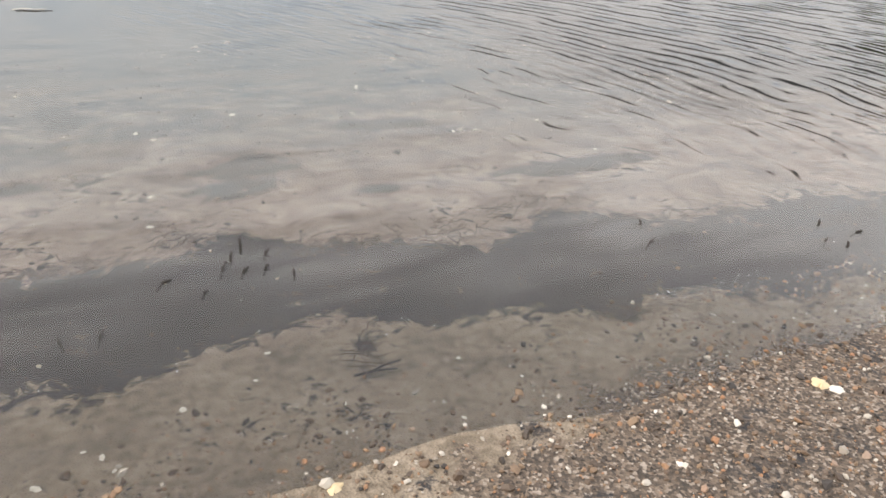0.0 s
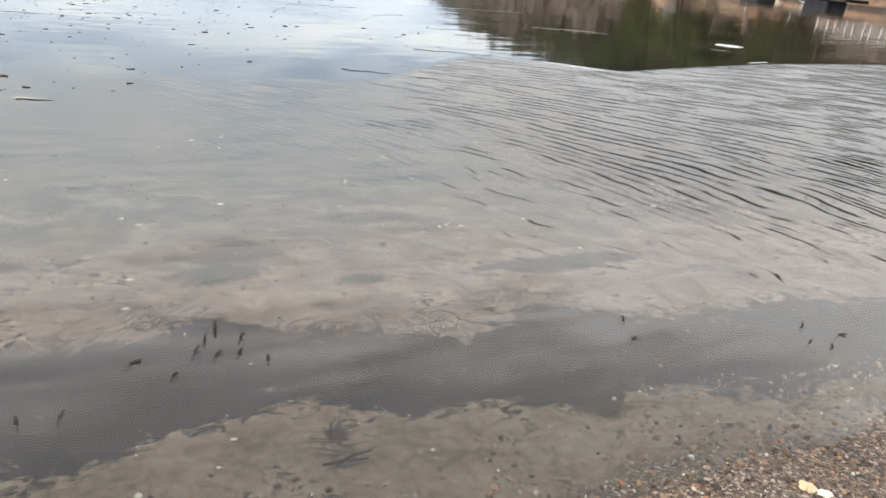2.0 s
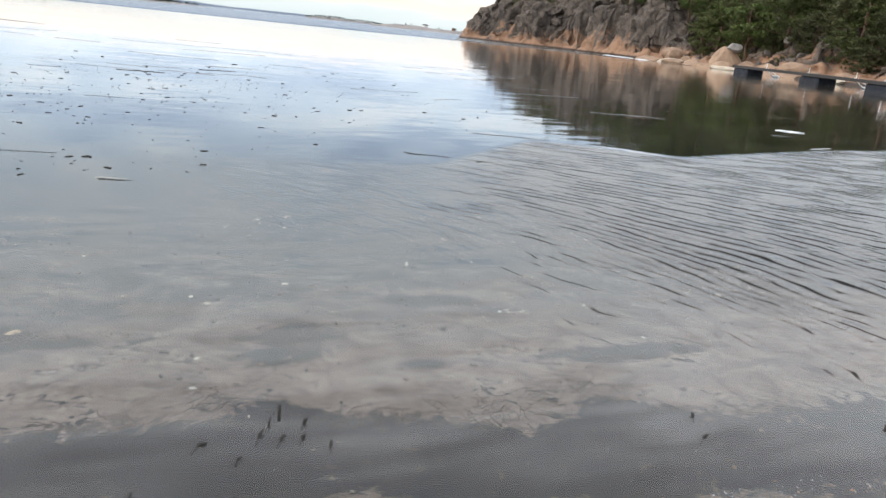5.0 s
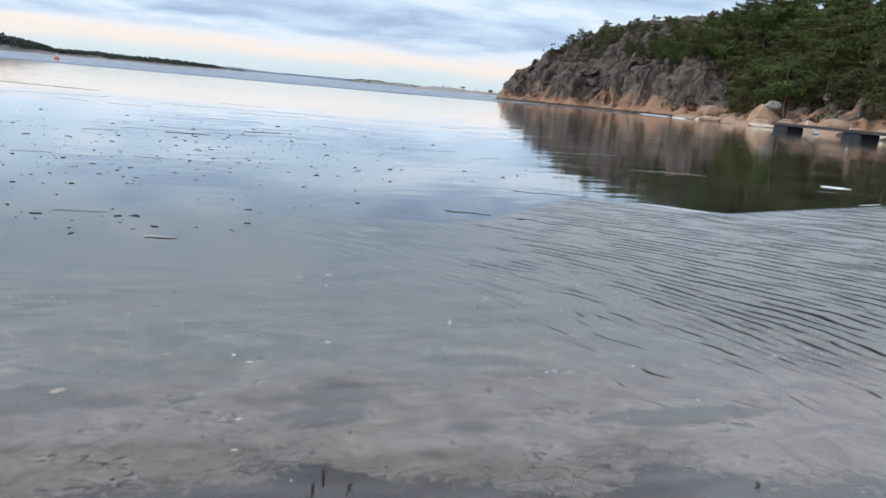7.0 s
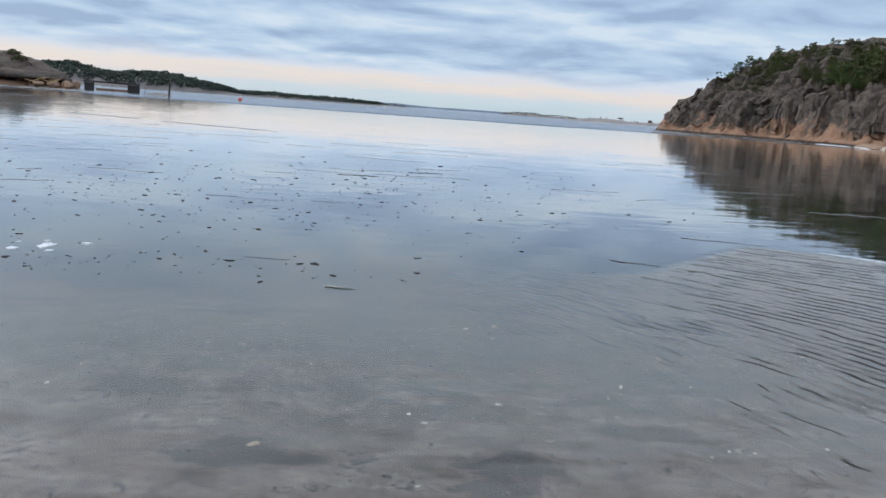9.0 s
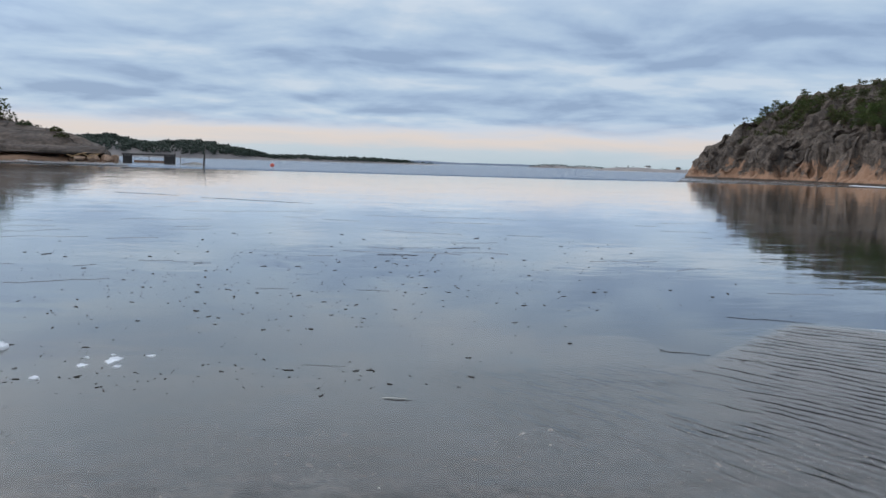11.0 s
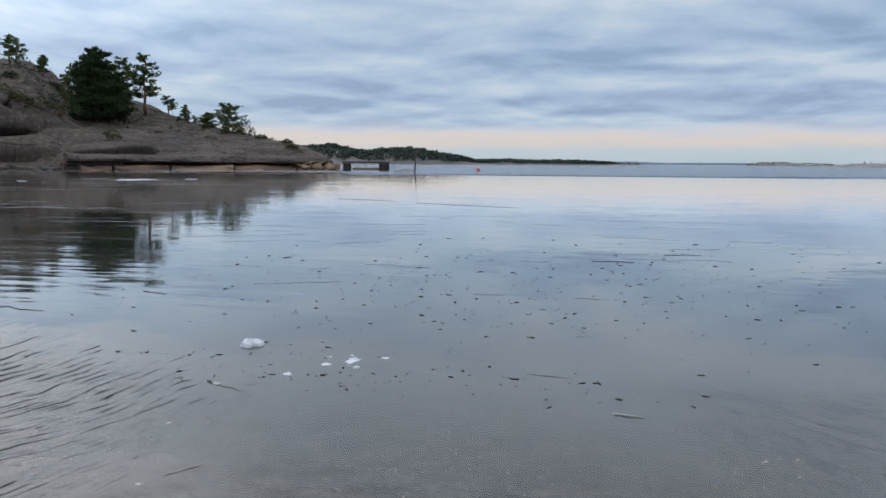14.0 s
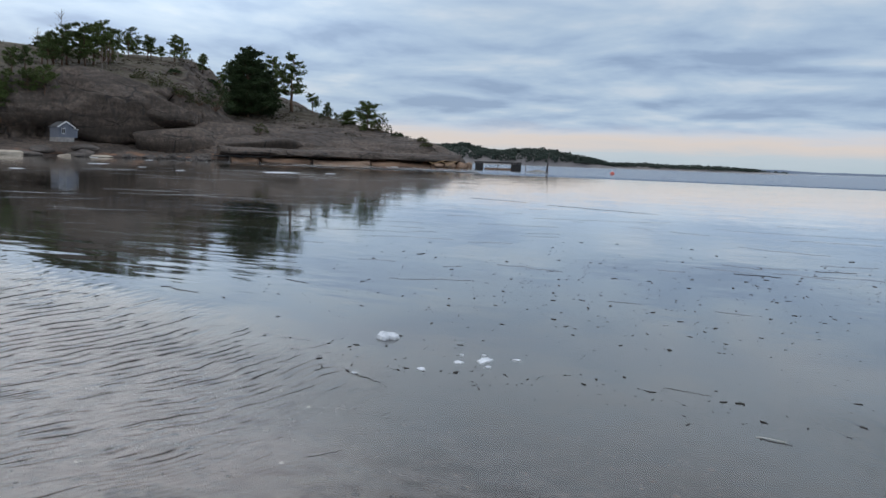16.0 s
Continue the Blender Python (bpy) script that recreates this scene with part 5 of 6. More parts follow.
# ---- floating dock ----
def floating_dock():
    a, b = Vector((62.3, 66.2, 0)), Vector((55.5, 40.0, 0))
    d = b - a
    ob = base("floating_dock", Matrix.Translation(a) @ Matrix.Rotation(math.atan2(d.y, d.x), 4, "Z"), "long dark floating dock with plank deck and mooring arms", "dock")
    l = d.length
    n = 60
    me = None
    for i in range(n):
        if me is None:
            bm = bmesh.new()
            add_box(bm, 0, 0, 0, l / n - 0.03, 2.0, 0.06)
            o = part("plank", bm, JETTY_WOOD, ob)
            me = o.data
        else:
            o = new("plank", me)
            o.parent = ob
        o.matrix_basis = pose((i + 0.5) * l / n, 0, 0.82)
    for y in (-1.0, 1.0):
        bm = bmesh.new()
        add_box(bm, l / 2, y, 0.70, l, 0.10, 0.26)
        part("fascia", bm, WOOD_DARK, ob)
    for x in (1.7, 14.2, 23.5):
        bm = bmesh.new()
        add_box(bm, x, 0, 0.10, 2.9, 1.9, 0.95, None, 0.12)
        part("float", bm, FLOAT_BLUE, ob, "dark blue plastic float")
    for x in (3.4, 11.0, 18.0):
        bm = bmesh.new()
        for y in (-0.25, 0.25):
            add_tube(bm, [(x + y, 1.05, 0.85), (x + y * 2.2, 2.2, 0.12)], [0.05, 0.05], 6)
        add_tube(bm, [(x - 0.6, 2.25, 0.1), (x + 0.6, 2.25, 0.1)], [0.10, 0.10], 7)
        add_tube(bm, [(x, 1.0, 0.8), (x, 1.02, 1.35)], [0.04, 0.03], 6)
        part("mooring_arm", bm, WHITE_PAINT, ob, "white painted mooring arm")
    return ob


floating_dock()
gang = base("gangway", Matrix.Translation((60.0, 46.0, 0.9)) @ Matrix.Rotation(radians(-10), 4, "Z"), "white railed gangway from the shore to a floating dock", "gangway")
bm = bmesh.new()
add_box(bm, 5.0, 0, 0.35, 10.4, 1.3, 0.12, Euler((0, radians(-4), 0)).to_matrix())
part("deck", bm, STEEL, gang)
for y in (-0.62, 0.62):
    bm = bmesh.new()
    add_tube(bm, [(0, y, 1.0), (10.0, y, 1.75)], [0.05, 0.05], 6)
    add_tube(bm, [(0, y, 0.5), (10.0, y, 1.25)], [0.04, 0.04], 6)
    for k in range(6):
        add_tube(bm, [(2.0 * k, y, 0.0 + 0.14 * k), (2.0 * k, y, 1.0 + 0.15 * k)], [0.04, 0.04], 6)
    part("railing", bm, WHITE_PAINT, gang, "white tubular railing")


# ---- far shores ----
def far_island(name, cx, cy, length, depth, height, turn, label, seed, trees, tree_h, material_, rock_foot=0.0):
    """A low rocky island with woods on it."""
    rs = random.Random(seed)
    c, s = math.cos(turn), math.sin(turn)
    n, k = 90, 16

    def top(u, v):
        f = max(0.0, 1 - v * v)
        prof = float(np.interp(u, [-1, -0.8, -0.55, -0.25, 0.0, 0.25, 0.5, 0.75, 1], [0.0, 0.55, 0.95, 1.0, 0.62, 0.78, 0.66, 0.3, 0.0]))
        return height * (prof * f ** 0.7 + 0.10 * float(fbm(u * 7 + seed, v * 2, octaves=3, seed=seed)) * f * (1 - u * u)) - 0.5 * (1 - f)

    verts, faces = [], []
    for i in range(n + 1):
        for j in range(k + 1):
            u, v = 2 * i / n - 1, 2 * j / k - 1
            px, py = u * length / 2, v * depth / 2 * math.sqrt(max(0.02, 1 - u * u))
            verts.append((cx + px * c - py * s, cy + px * s + py * c, top(u, v) if abs(v) < 1 and abs(u) < 1 else -1.0))
    for i in range(n):
        for j in range(k):
            q = i * (k + 1) + j
            faces.append((q, q + k + 1, q + k + 2, q + 1))
    ob = tagged(new(name, mesh_from(name, verts, faces, material_, True)), label, "island", kind="structure")
    if trees:
        bm = bmesh.new()
        for _ in range(trees):
            u, v = rs.uniform(-0.95, 0.95), rs.uniform(-0.93, 0.6)
            px, py = u * length / 2, v * depth / 2 * math.sqrt(1 - u * u)
            z = top(u, v)
            if z < height * 0.07 + rock_foot * rs.uniform(0.3, 2.5):
                continue
            h = tree_h * rs.uniform(0.6, 1.2)
            x, y = cx + px * c - py * s, cy + px * s + py * c
            for _ in range(8):
                r = h * rs.uniform(0.10, 0.22)
                p = Vector((x + rs.gauss(0, h * 0.2), y + rs.gauss(0, h * 0.2), z + h * rs.uniform(0.25, 0.85)))
                q = Euler((rs.uniform(0, 3), rs.uniform(0, 3), rs.uniform(0, 3))).to_matrix()
                pts = [bm.verts.new(p + q @ Vector(w) * r * rs.uniform(0.7, 1.3)) for w in ((1, 0, 0), (-1, 0, 0), (0, 1, 0), (0, -1, 0), (0, 0, 1), (0, 0, -1))]
                for a, b, d in ((0, 2, 4), (2, 1, 4), (1, 3, 4), (3, 0, 4), (2, 0, 5), (1, 2, 5), (3, 1, 5), (0, 3, 5)):
                    bm.faces.new((pts[a], pts[b], pts[d]))
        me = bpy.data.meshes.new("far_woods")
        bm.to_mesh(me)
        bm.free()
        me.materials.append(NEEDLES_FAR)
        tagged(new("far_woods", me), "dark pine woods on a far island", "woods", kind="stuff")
    return ob


far_island("island_west", -250, 862, 290, 90, 17.0, radians(14), "wooded granite island across the sound", 3, 1500, 6.5, FAR_ROCK, 0.9)
far_island("island_middle", -60, 1010, 240, 70, 3.8, radians(2), "long wooded point across the sound", 4, 1200, 4.6, FAR_ROCK, 0.2)
far_island("island_low", 20, 1150, 160, 40, 2.4, radians(0), "low rocky point with scattered woods", 5, 260, 3.0, FAR_ROCK, 0.2)
far_island("skerry_far", 520, 2000, 220, 60, 6.5, radians(-4), "low grey skerry on the horizon", 6, 200, 4.5, FAR_ROCK, 0.4)
far_island("skerry_near", 330, 860, 150, 60, 4.2, radians(-12), "bare low reddish skerry with a few cabins", 7, 40, 2.4, FAR_ROCK, 1.6)
far_island("coast_far", 480, 4300, 1500, 300, 17, radians(0), "distant coast tinted blue for haze on the horizon", 8, 0, 0, HAZED_HILL)


def cabin(m, w, h, material_, label):
    ob = base("cabin", m, label, "cabin", "cabins on the skerry")
    bm = bmesh.new()
    add_box(bm, 0, 0, h / 2, w, w * 0.7, h)
    part("wall", bm, material_, ob)
    for s in (-1, 1):
        bm = bmesh.new()
        add_box(bm, 0, s * w * 0.2, h + w * 0.1, w * 1.1, w * 0.46, 0.12, Euler((-s * 0.5, 0, 0)).to_matrix())
        part("roof", bm, ROOF_FELT, ob)


cabin(pose(318, 856, 3.2, 0, 0, 20), 5.5, 2.4, WHITE_PAINT, "small pale cabin on a bare skerry")
cabin(pose(352, 850, 3.0, 0, 0, -10), 4.0, 2.2, BOULDER_RUST, "small red cabin on a bare skerry")


# ---- the near shore: pebbles, shells, weed and twigs ----
def pebble_field():
    """Loose stones of the gravel, joined."""
    rs = np.random.RandomState(4)
    ico = bmesh.new()
    bmesh.ops.create_icosphere(ico, subdivisions=1, radius=1.0)
    ico.verts.ensure_lookup_table()
    bv = np.array([v.co[:] for v in ico.verts])
    bf = np.array([[v.index for v in f.verts] for f in ico.faces])
    ico.free()
    n = 22000
    x = rs.uniform(-0.3, 3.0, n)
    y = rs.uniform(0.28, 1.5, n)
    keep = rs.rand(n) < np.clip(1.15 - 2.4 * np.maximum(0, y - 0.78 - 0.08 * x), 0.10, 1) * np.where(y > 1.16, 0.10, 1.0) * (0.35 + 0.65 * smooth(fbm(x * 4, y * 4, octaves=2, seed=15), -0.4, 0.5))
    x, y = x[keep], y[keep]
    n = len(x)
    size = np.clip(rs.lognormal(math.log(0.0031), 0.55, n), 0.0014, 0.014)
    verts, faces = [], []
    z = ground_height(x, y)
    for i in range(n):
        q = np.array(Euler((rs.uniform(-0.5, 0.5), rs.uniform(-0.5, 0.5), rs.uniform(0, 6.3))).to_matrix())
        d = bv * (1 + 0.22 * rs.randn(len(bv), 1)) * np.array([1.0, rs.uniform(0.6, 0.95), rs.uniform(0.4, 0.7)]) * size[i]
        verts.append(d @ q.T + np.array([x[i], y[i], z[i] + size[i] * 0.25]))
        faces.append(bf + len(bv) * i)
    me = bpy.data.meshes.new("gravel")
    me.from_pydata(np.concatenate(verts).tolist(), [], np.concatenate(faces).tolist())
    m, t, b = material("loose_pebbles")
    g = t.nodes.new("ShaderNodeNewGeometry")
    t.links.new(ramp(t, g.outputs["Random Per Island"], [(0.0, (0.025, 0.022, 0.02)), (0.25, (0.080, 0.055, 0.038)), (0.5, (0.15, 0.098, 0.062)), (0.68, (0.23, 0.155, 0.095)), (0.8, (0.30, 0.145, 0.070)), (0.9, (0.27, 0.235, 0.195)), (0.97, (0.42, 0.385, 0.33)), (1.0, (0.62, 0.58, 0.52))]), b.inputs["Base Color"])
    b.inputs["Roughness"].default_value = 0.55
    me.materials.append(m)
    tagged(new("gravel", me), "wet brown and grey beach pebbles with shell grit", "gravel", kind="stuff")


pebble_field()


def bed_litter():
    """Bits of stone, shell and weed lying on the silt under the water."""
    rs = np.random.RandomState(6)
    n = 12000
    x = rs.uniform(-4.5, 4.0, n)
    y = 0.95 + 4.0 * rs.rand(n) ** 1.25
    clump = fbm(x * 1.7, y * 1.7, octaves=3, seed=19)
    keep = rs.rand(n) < (0.25 + 0.75 * smooth(clump, -0.25, 0.45)) * np.where((y > 1.22) & (y < 1.9), 0.15, 1.0) * np.where(y < 1.25, 0.45, 1.0)
    x, y = x[keep], y[keep]
    n = len(x)
    size = np.clip(rs.lognormal(math.log(0.0060), 0.55, n), 0.002, 0.024) * (0.75 + 0.35 * smooth(y, 1.5, 3.0))
    z = ground_height(x, y)
    k = 6
    verts, faces = [], []
    for i in range(n):
        a = np.arange(k) * 2 * math.pi / k + rs.uniform(0, 6)
        r = size[i] * rs.uniform(0.55, 1.25, k)
        flat_ = rs.uniform(0.35, 0.9)
        c, s = math.cos(a[0] * 3), math.sin(a[0] * 3)
        u, v = r * np.cos(a), r * np.sin(a) * flat_
        h = size[i] * rs.uniform(0.2, 0.5)
        px_, py_ = u * c - v * s, u * s + v * c
        verts.append(np.stack([x[i] + px_, y[i] + py_, np.full(k, z[i] - 0.003)], 1))
        verts.append(np.stack([x[i] + 0.7 * px_, y[i] + 0.7 * py_, z[i] + h * rs.uniform(0.7, 1.2, k)], 1))
        o = 2 * k * i
        faces.append(list(range(o + k, o + 2 * k)))
        for j in range(k):
            faces.append([o + j, o + (j + 1) % k, o + k + (j + 1) % k, o + k + j])
    me = bpy.data.meshes.new("bed_litter")
    me.from_pydata(np.concatenate(verts).tolist(), [], faces)
    m, t, b = material("stone_and_shell_bits")
    g = t.nodes.new("ShaderNodeNewGeometry")
    t.links.new(ramp(t, g.outputs["Random Per Island"], [(0.0, (0.012, 0.011, 0.010)), (0.35, (0.04, 0.032, 0.026)), (0.55, (0.10, 0.075, 0.055)), (0.80, (0.20, 0.15, 0.11)), (0.92, (0.33, 0.26, 0.21)), (0.975, (0.46, 0.40, 0.34)), (1.0, (0.66, 0.62, 0.55))]), b.inputs["Base Color"])
    b.inputs["Roughness"].default_value = 0.6
    me.materials.append(m)
    tagged(new("bed_litter", me), "small stones and shell bits scattered over the silty bed", "bed litter", kind="stuff")


bed_litter()


def shell(x, y, r, turn, tilt, material_, label, seed, z=None, group="shells on the shore"):
    """A half shell: a shallow ribbed bowl with an uneven rim, lying hollow side down."""
    rs = random.Random(seed)
    bm = bmesh.new()
    rings, n = 5, 18
    rows = []
    for i in range(rings + 1):
        f = i / rings
        row = []
        for k in range(n):
            a = 2 * math.pi * k / n
            rr = r * f * (1 + 0.20 * math.sin(2 * a + seed) + 0.15 * math.sin(5 * a + 2 * seed) + 0.07 * math.sin(8 * a + seed)) * (0.75 + 0.25 * abs(math.cos(a / 2)))
            row.append(bm.verts.new((rr * math.cos(a), rr * 0.72 * math.sin(a), r * 0.34 * (1 - f * f) + r * 0.02 * math.sin(9 * a) * f)))
        rows.append(row)
    for a, b in zip(rows, rows[1:]):
        for k in range(n):
            bm.faces.new((a[k], a[(k + 1) % n], b[(k + 1) % n], b[k]))
    bmesh.ops.remove_doubles(bm, verts=bm.verts, dist=r * 0.004)
    low = bmesh.ops.extrude_face_region(bm, geom=bm.faces[:])
    bmesh.ops.translate(bm, verts=[v for v in low["geom"] if isinstance(v, bmesh.types.BMVert)], vec=(0, 0, -r * 0.07))
    me = bpy.data.meshes.new("shell")
    bm.to_mesh(me)
    bm.free()
    me.materials.append(material_)
    ob = new("shell", me)
    ob.matrix_basis = pose(x, y, (float(ground_height(x, y)) if z is None else z) + r * 0.06, tilt, tilt * 0.6, turn)
    return tagged(ob, label, "shell", group)


for i, (x, y, r) in enumerate([(0.70, 1.335, 0.016), (1.04, 0.81, 0.012), (1.34, 0.655, 0.020), (0.49, 1.19, 0.020), (1.01, 0.94, 0.013), (0.54, 2.16, 0.024), (0.57, 2.40, 0.022), (2.40, 2.35, 0.020), (0.65, 1.24, 0.013), (1.10, 1.14, 0.012), (1.72, 0.86, 0.012), (1.40, 0.80, 0.012), (0.33, 1.10, 0.018), (0.22, 1.06, 0.022), (1.03, 3.25, 0.03), (1.9, 2.75, 0.03), (0.6, 3.1, 0.03), (-1.0, 3.4, 0.03), (-1.7, 3.1, 0.03), (0.3, 1.13, 0.011), (0.8, 1.08, 0.012), (1.2, 1.02, 0.010)]):
    shell(x, y, r * 0.5, 67 * i, 8 - 5 * (i % 4), SHELL, "small bleached white shell lying on gravel and silt", 800 + i)
shell(1.82, 0.725, 0.027, 30, 6, SHELL_TAN, "large cream-coloured oyster shell on wet gravel", 840)
shell(1.84, 0.695, 0.020, 120, 4, SHELL, "broken white shell beside an oyster shell", 841)
shell(0.70, 0.855, 0.018, 10, 6, SHELL_TAN, "tan shell half buried in gravel", 842)
shell(-0.02, 2.76, 0.026, 200, 6, SHELL_TAN, "orange-tan shell on the silty bed", 843)


def twig(name, pts, r, material_, label, category="twig", group="", sides=5):
    bm = bmesh.new()
    n = len(pts)
    add_tube(bm, pts, [r * (0.6 + 0.6 * math.sin(1.2 + 1.6 * k / max(1, n - 1))) for k in range(n)], sides)
    me = bpy.data.meshes.new(name)
    bm.to_mesh(me)
    bm.free()
    me.materials.append(material_)
    return tagged(new(name, me), label, category, group)


def line(x0, y0, x1, y1, n, wobble, seed, z=0.004):
    rs = random.Random(seed)
    return [(x0 + (x1 - x0) * k / n + rs.uniform(-wobble, wobble), y0 + (y1 - y0) * k / n + rs.uniform(-wobble, wobble), z + rs.uniform(0, 0.003)) for k in range(n + 1)]


# twigs and straws lying on the ice
for i, (x0, y0, x1, y1, r, w) in enumerate([(0.17, 4.72, 0.36, 4.68, 0.006, 0.012), (-0.43, 5.54, -0.10, 5.50, 0.004, 0.006), (1.39, 13.5, 2.06, 13.7, 0.012, 0.02), (0.2, 12.4, 0.85, 12.4, 0.014, 0.03), (2.55, 6.05, 2.95, 5.9, 0.008, 0.02), (3.1, 5.75, 3.3, 5.7, 0.008, 0.015), (3.9, 7.5, 4.7, 7.25, 0.006, 0.02), (-2.66, 4.86, -2.33, 4.70, 0.006, 0.015), (-5.3, 8.2, -4.9, 8.1, 0.012, 0.02), (-6.2, 7.0, -5.6, 6.9, 0.012, 0.03), (-0.1, 8.9, 0.3, 8.85, 0.004, 0.006), (-1.3, 8.9, -0.9, 8.9, 0.004, 0.006)]):
    twig("twig", line(x0, y0, x1, y1, 12, w * 1.6, 900 + i, 0.001), r * 0.30, TWIG, "thin dark wet twig frozen into the ice", "twig", "twigs on the ice")
twig("straw", line(0.17, 4.745, 0.33, 4.735, 5, 0.012, 940, 0.002), 0.0016, SHELL, "pale bleached reed straw beside a twig", "straw")
for i, (x0, y0, x1, y1) in enumerate([(-10.4, 31.4, -7.5, 30.0), (-6.5, 29.0, -2.0, 26.7)]):
    twig("crack_ridge", line(x0, y0, x1, y1, 24, 0.10, 950 + i, -0.004), 0.010, TWIG, "thin dark crack line raised in the ice", "ice crack", "cracks in the ice")

# weed stems breaking the surface above the mud
for i, (x, y, dx, dy, z) in enumerate([(0.74, 1.77, 0.0, 0.02, 0.028), (0.66, 1.66, 0.03, 0.04, 0.012), (0.71, 1.64, 0.03, 0.02, 0.008), (0.77, 1.64, 0.02, 0.01, 0.01), (0.84, 1.59, 0.0, 0.015, 0.012), (0.50, 1.655, 0.05, 0.01, 0.004), (0.35, 1.46, 0.02, 0.04, 0.006), (0.28, 1.47, -0.01, 0.03, 0.006), (1.88, 1.41, 0.04, 0.01, 0.006), (2.53, 1.32, 0.02, 0.02, 0.012), (2.5, 1.18, 0.01, 0.02, 0.012), (1.95, 1.52, 0.0, 0.02, 0.01), (0.79, 1.72, 0.02, 0.0, 0.014), (2.45, 1.23, 0.03, 0.015, 0.006), (2.6, 1.25, 0.04, -0.02, 0.006), (0.70, 1.72, 0.01, 0.02, 0.016), (0.60, 1.58, 0.02, 0.0, 0.006)]):
    twig("weed_stem", [(x, y, -0.02), (x + dx * 0.4, y + dy * 0.4, z * 0.5), (x + dx * 0.8, y + dy * 0.8, z * 0.85)], 0.0038, TWIG, "black weed stem poking out of shallow water", "weed", "weed stems", 5)
for i, (x, y, l, a) in enumerate([(1.60, 1.13, 0.07, 20), (0.90, 1.155, 0.10, -6), (0.93, 1.17, 0.08, 10), (0.91, 1.29, 0.06, 70), (2.0, 2.1, 0.10, -55), (2.35, 2.05, 0.12, -50), (2.2, 1.9, 0.06, -40)]):
    c, s = math.cos(radians(a)), math.sin(radians(a))
    z = float(ground_height(x, y)) + 0.006 if y < 1.5 else -0.006
    twig("eelgrass_blade", [(x - l / 2 * c, y - l / 2 * s, z), (x, y, z + 0.004), (x + l / 2 * c, y + l / 2 * s, z)], 0.0028, TWIG, "dark strand of eelgrass lying in the shallows", "eelgrass", "eelgrass strands")
# branched brown seaweed along the seaward edge of the mud
def seaweed(x, y, spread, along, strands, seed):
    rs = random.Random(seed)
    bm = bmesh.new()
    for _ in range(strands):
        px_, py_ = x + rs.gauss(0, spread) * math.cos(along), y + rs.gauss(0, spread) * math.sin(along) + rs.gauss(0, 0.02)
        a = rs.uniform(0, 6.3)
        pts = []
        for k in range(6):
            g = float(ground_height(px_, py_))
            pts.append((px_, py_, min(-0.004, g + 0.012 + 0.02 * rs.random())))
            a += rs.gauss(0, 0.5)
            px_ += 0.016 * math.cos(a)
            py_ += 0.012 * math.sin(a)
        add_tube(bm, pts, [0.0019, 0.0018, 0.0016, 0.0014, 0.0011, 0.0007], 4)
    me = bpy.data.meshes.new("seaweed")
    bm.to_mesh(me)
    bm.free()
    me.materials.append(WEED_BROWN)
    tagged(new("seaweed", me), "branched brown seaweed lying on the muddy bed", "seaweed", "seaweed on the bed")


WEED_BROWN = simple("brown_seaweed", (0.030, 0.018, 0.010), (0.12, 0.075, 0.045), 60.0, 0.5, 0, 0.3, 0.002)
for i, (x, y, sp, al, n) in enumerate([(1.02, 1.80, 0.10, 0.1, 40), (1.35, 1.76, 0.12, -0.3, 46), (0.62, 2.02, 0.08, 0.3, 24), (1.72, 1.86, 0.12, 0.2, 34), (0.25, 1.93, 0.10, 0.0, 26), (0.9, 1.22, 0.03, 1.3, 16), (1.6, 1.14, 0.04, 0.2, 14), (2.2, 1.58, 0.10, -0.2, 22), (-0.5, 2.0, 0.12, 0.2, 26), (1.2, 2.5, 0.2, 0.3, 30), (0.2, 2.62, 0.2, 0.0, 30), (2.0, 2.15, 0.16, -0.6, 24)]):
    seaweed(x, y, sp, al, n, 960 + i)
# foam specks over the mud
rnd = random.Random(31)
bm = bmesh.new()
for i in range(48):
    if i < 28:
        x, y = rnd.uniform(0.2, 2.7), 0
        y = 1.30 - 0.12 * x + rnd.uniform(0.02, 0.32)
    else:
        x = rnd.uniform(1.7, 2.15)
        y = 1.16 + rnd.gauss(0, 0.02)
    bmesh.ops.create_icosphere(bm, subdivisions=1, radius=rnd.uniform(0.0010, 0.0024), matrix=Matrix.Translation((x, y, 0.0015)))
me = bpy.data.meshes.new("foam_specks")
bm.to_mesh(me)
bm.free()
me.materials.append(ICE_WHITE)
tagged(new("foam_specks", me), "tiny white foam bubbles floating on the shallows", "foam", kind="stuff")

# bark, weed scraps and leaves scattered over the ice
rnd = random.Random(41)
bm = bmesh.new()


def scrap(x, y, l, w, a):
    c, s = math.cos(a), math.sin(a)
    n = 6
    lo, hi = [], []
    for k in range(n):
        t = 2 * math.pi * k / n
        u, v = l * math.cos(t) * rnd.uniform(0.7, 1.2), w * math.sin(t) * rnd.uniform(0.7, 1.2)
        p = (x + u * c - v * s, y + u * s + v * c)
        lo.append(bm.verts.new((*p, -0.002)))
        hi.append(bm.verts.new((p[0] * 0.9 + x * 0.1, p[1] * 0.9 + y * 0.1, min(0.012, w * 0.7))))
    bm.faces.new(hi)
    for k in range(n):
        bm.faces.new((lo[k], lo[(k + 1) % n], hi[(k + 1) % n], hi[k]))


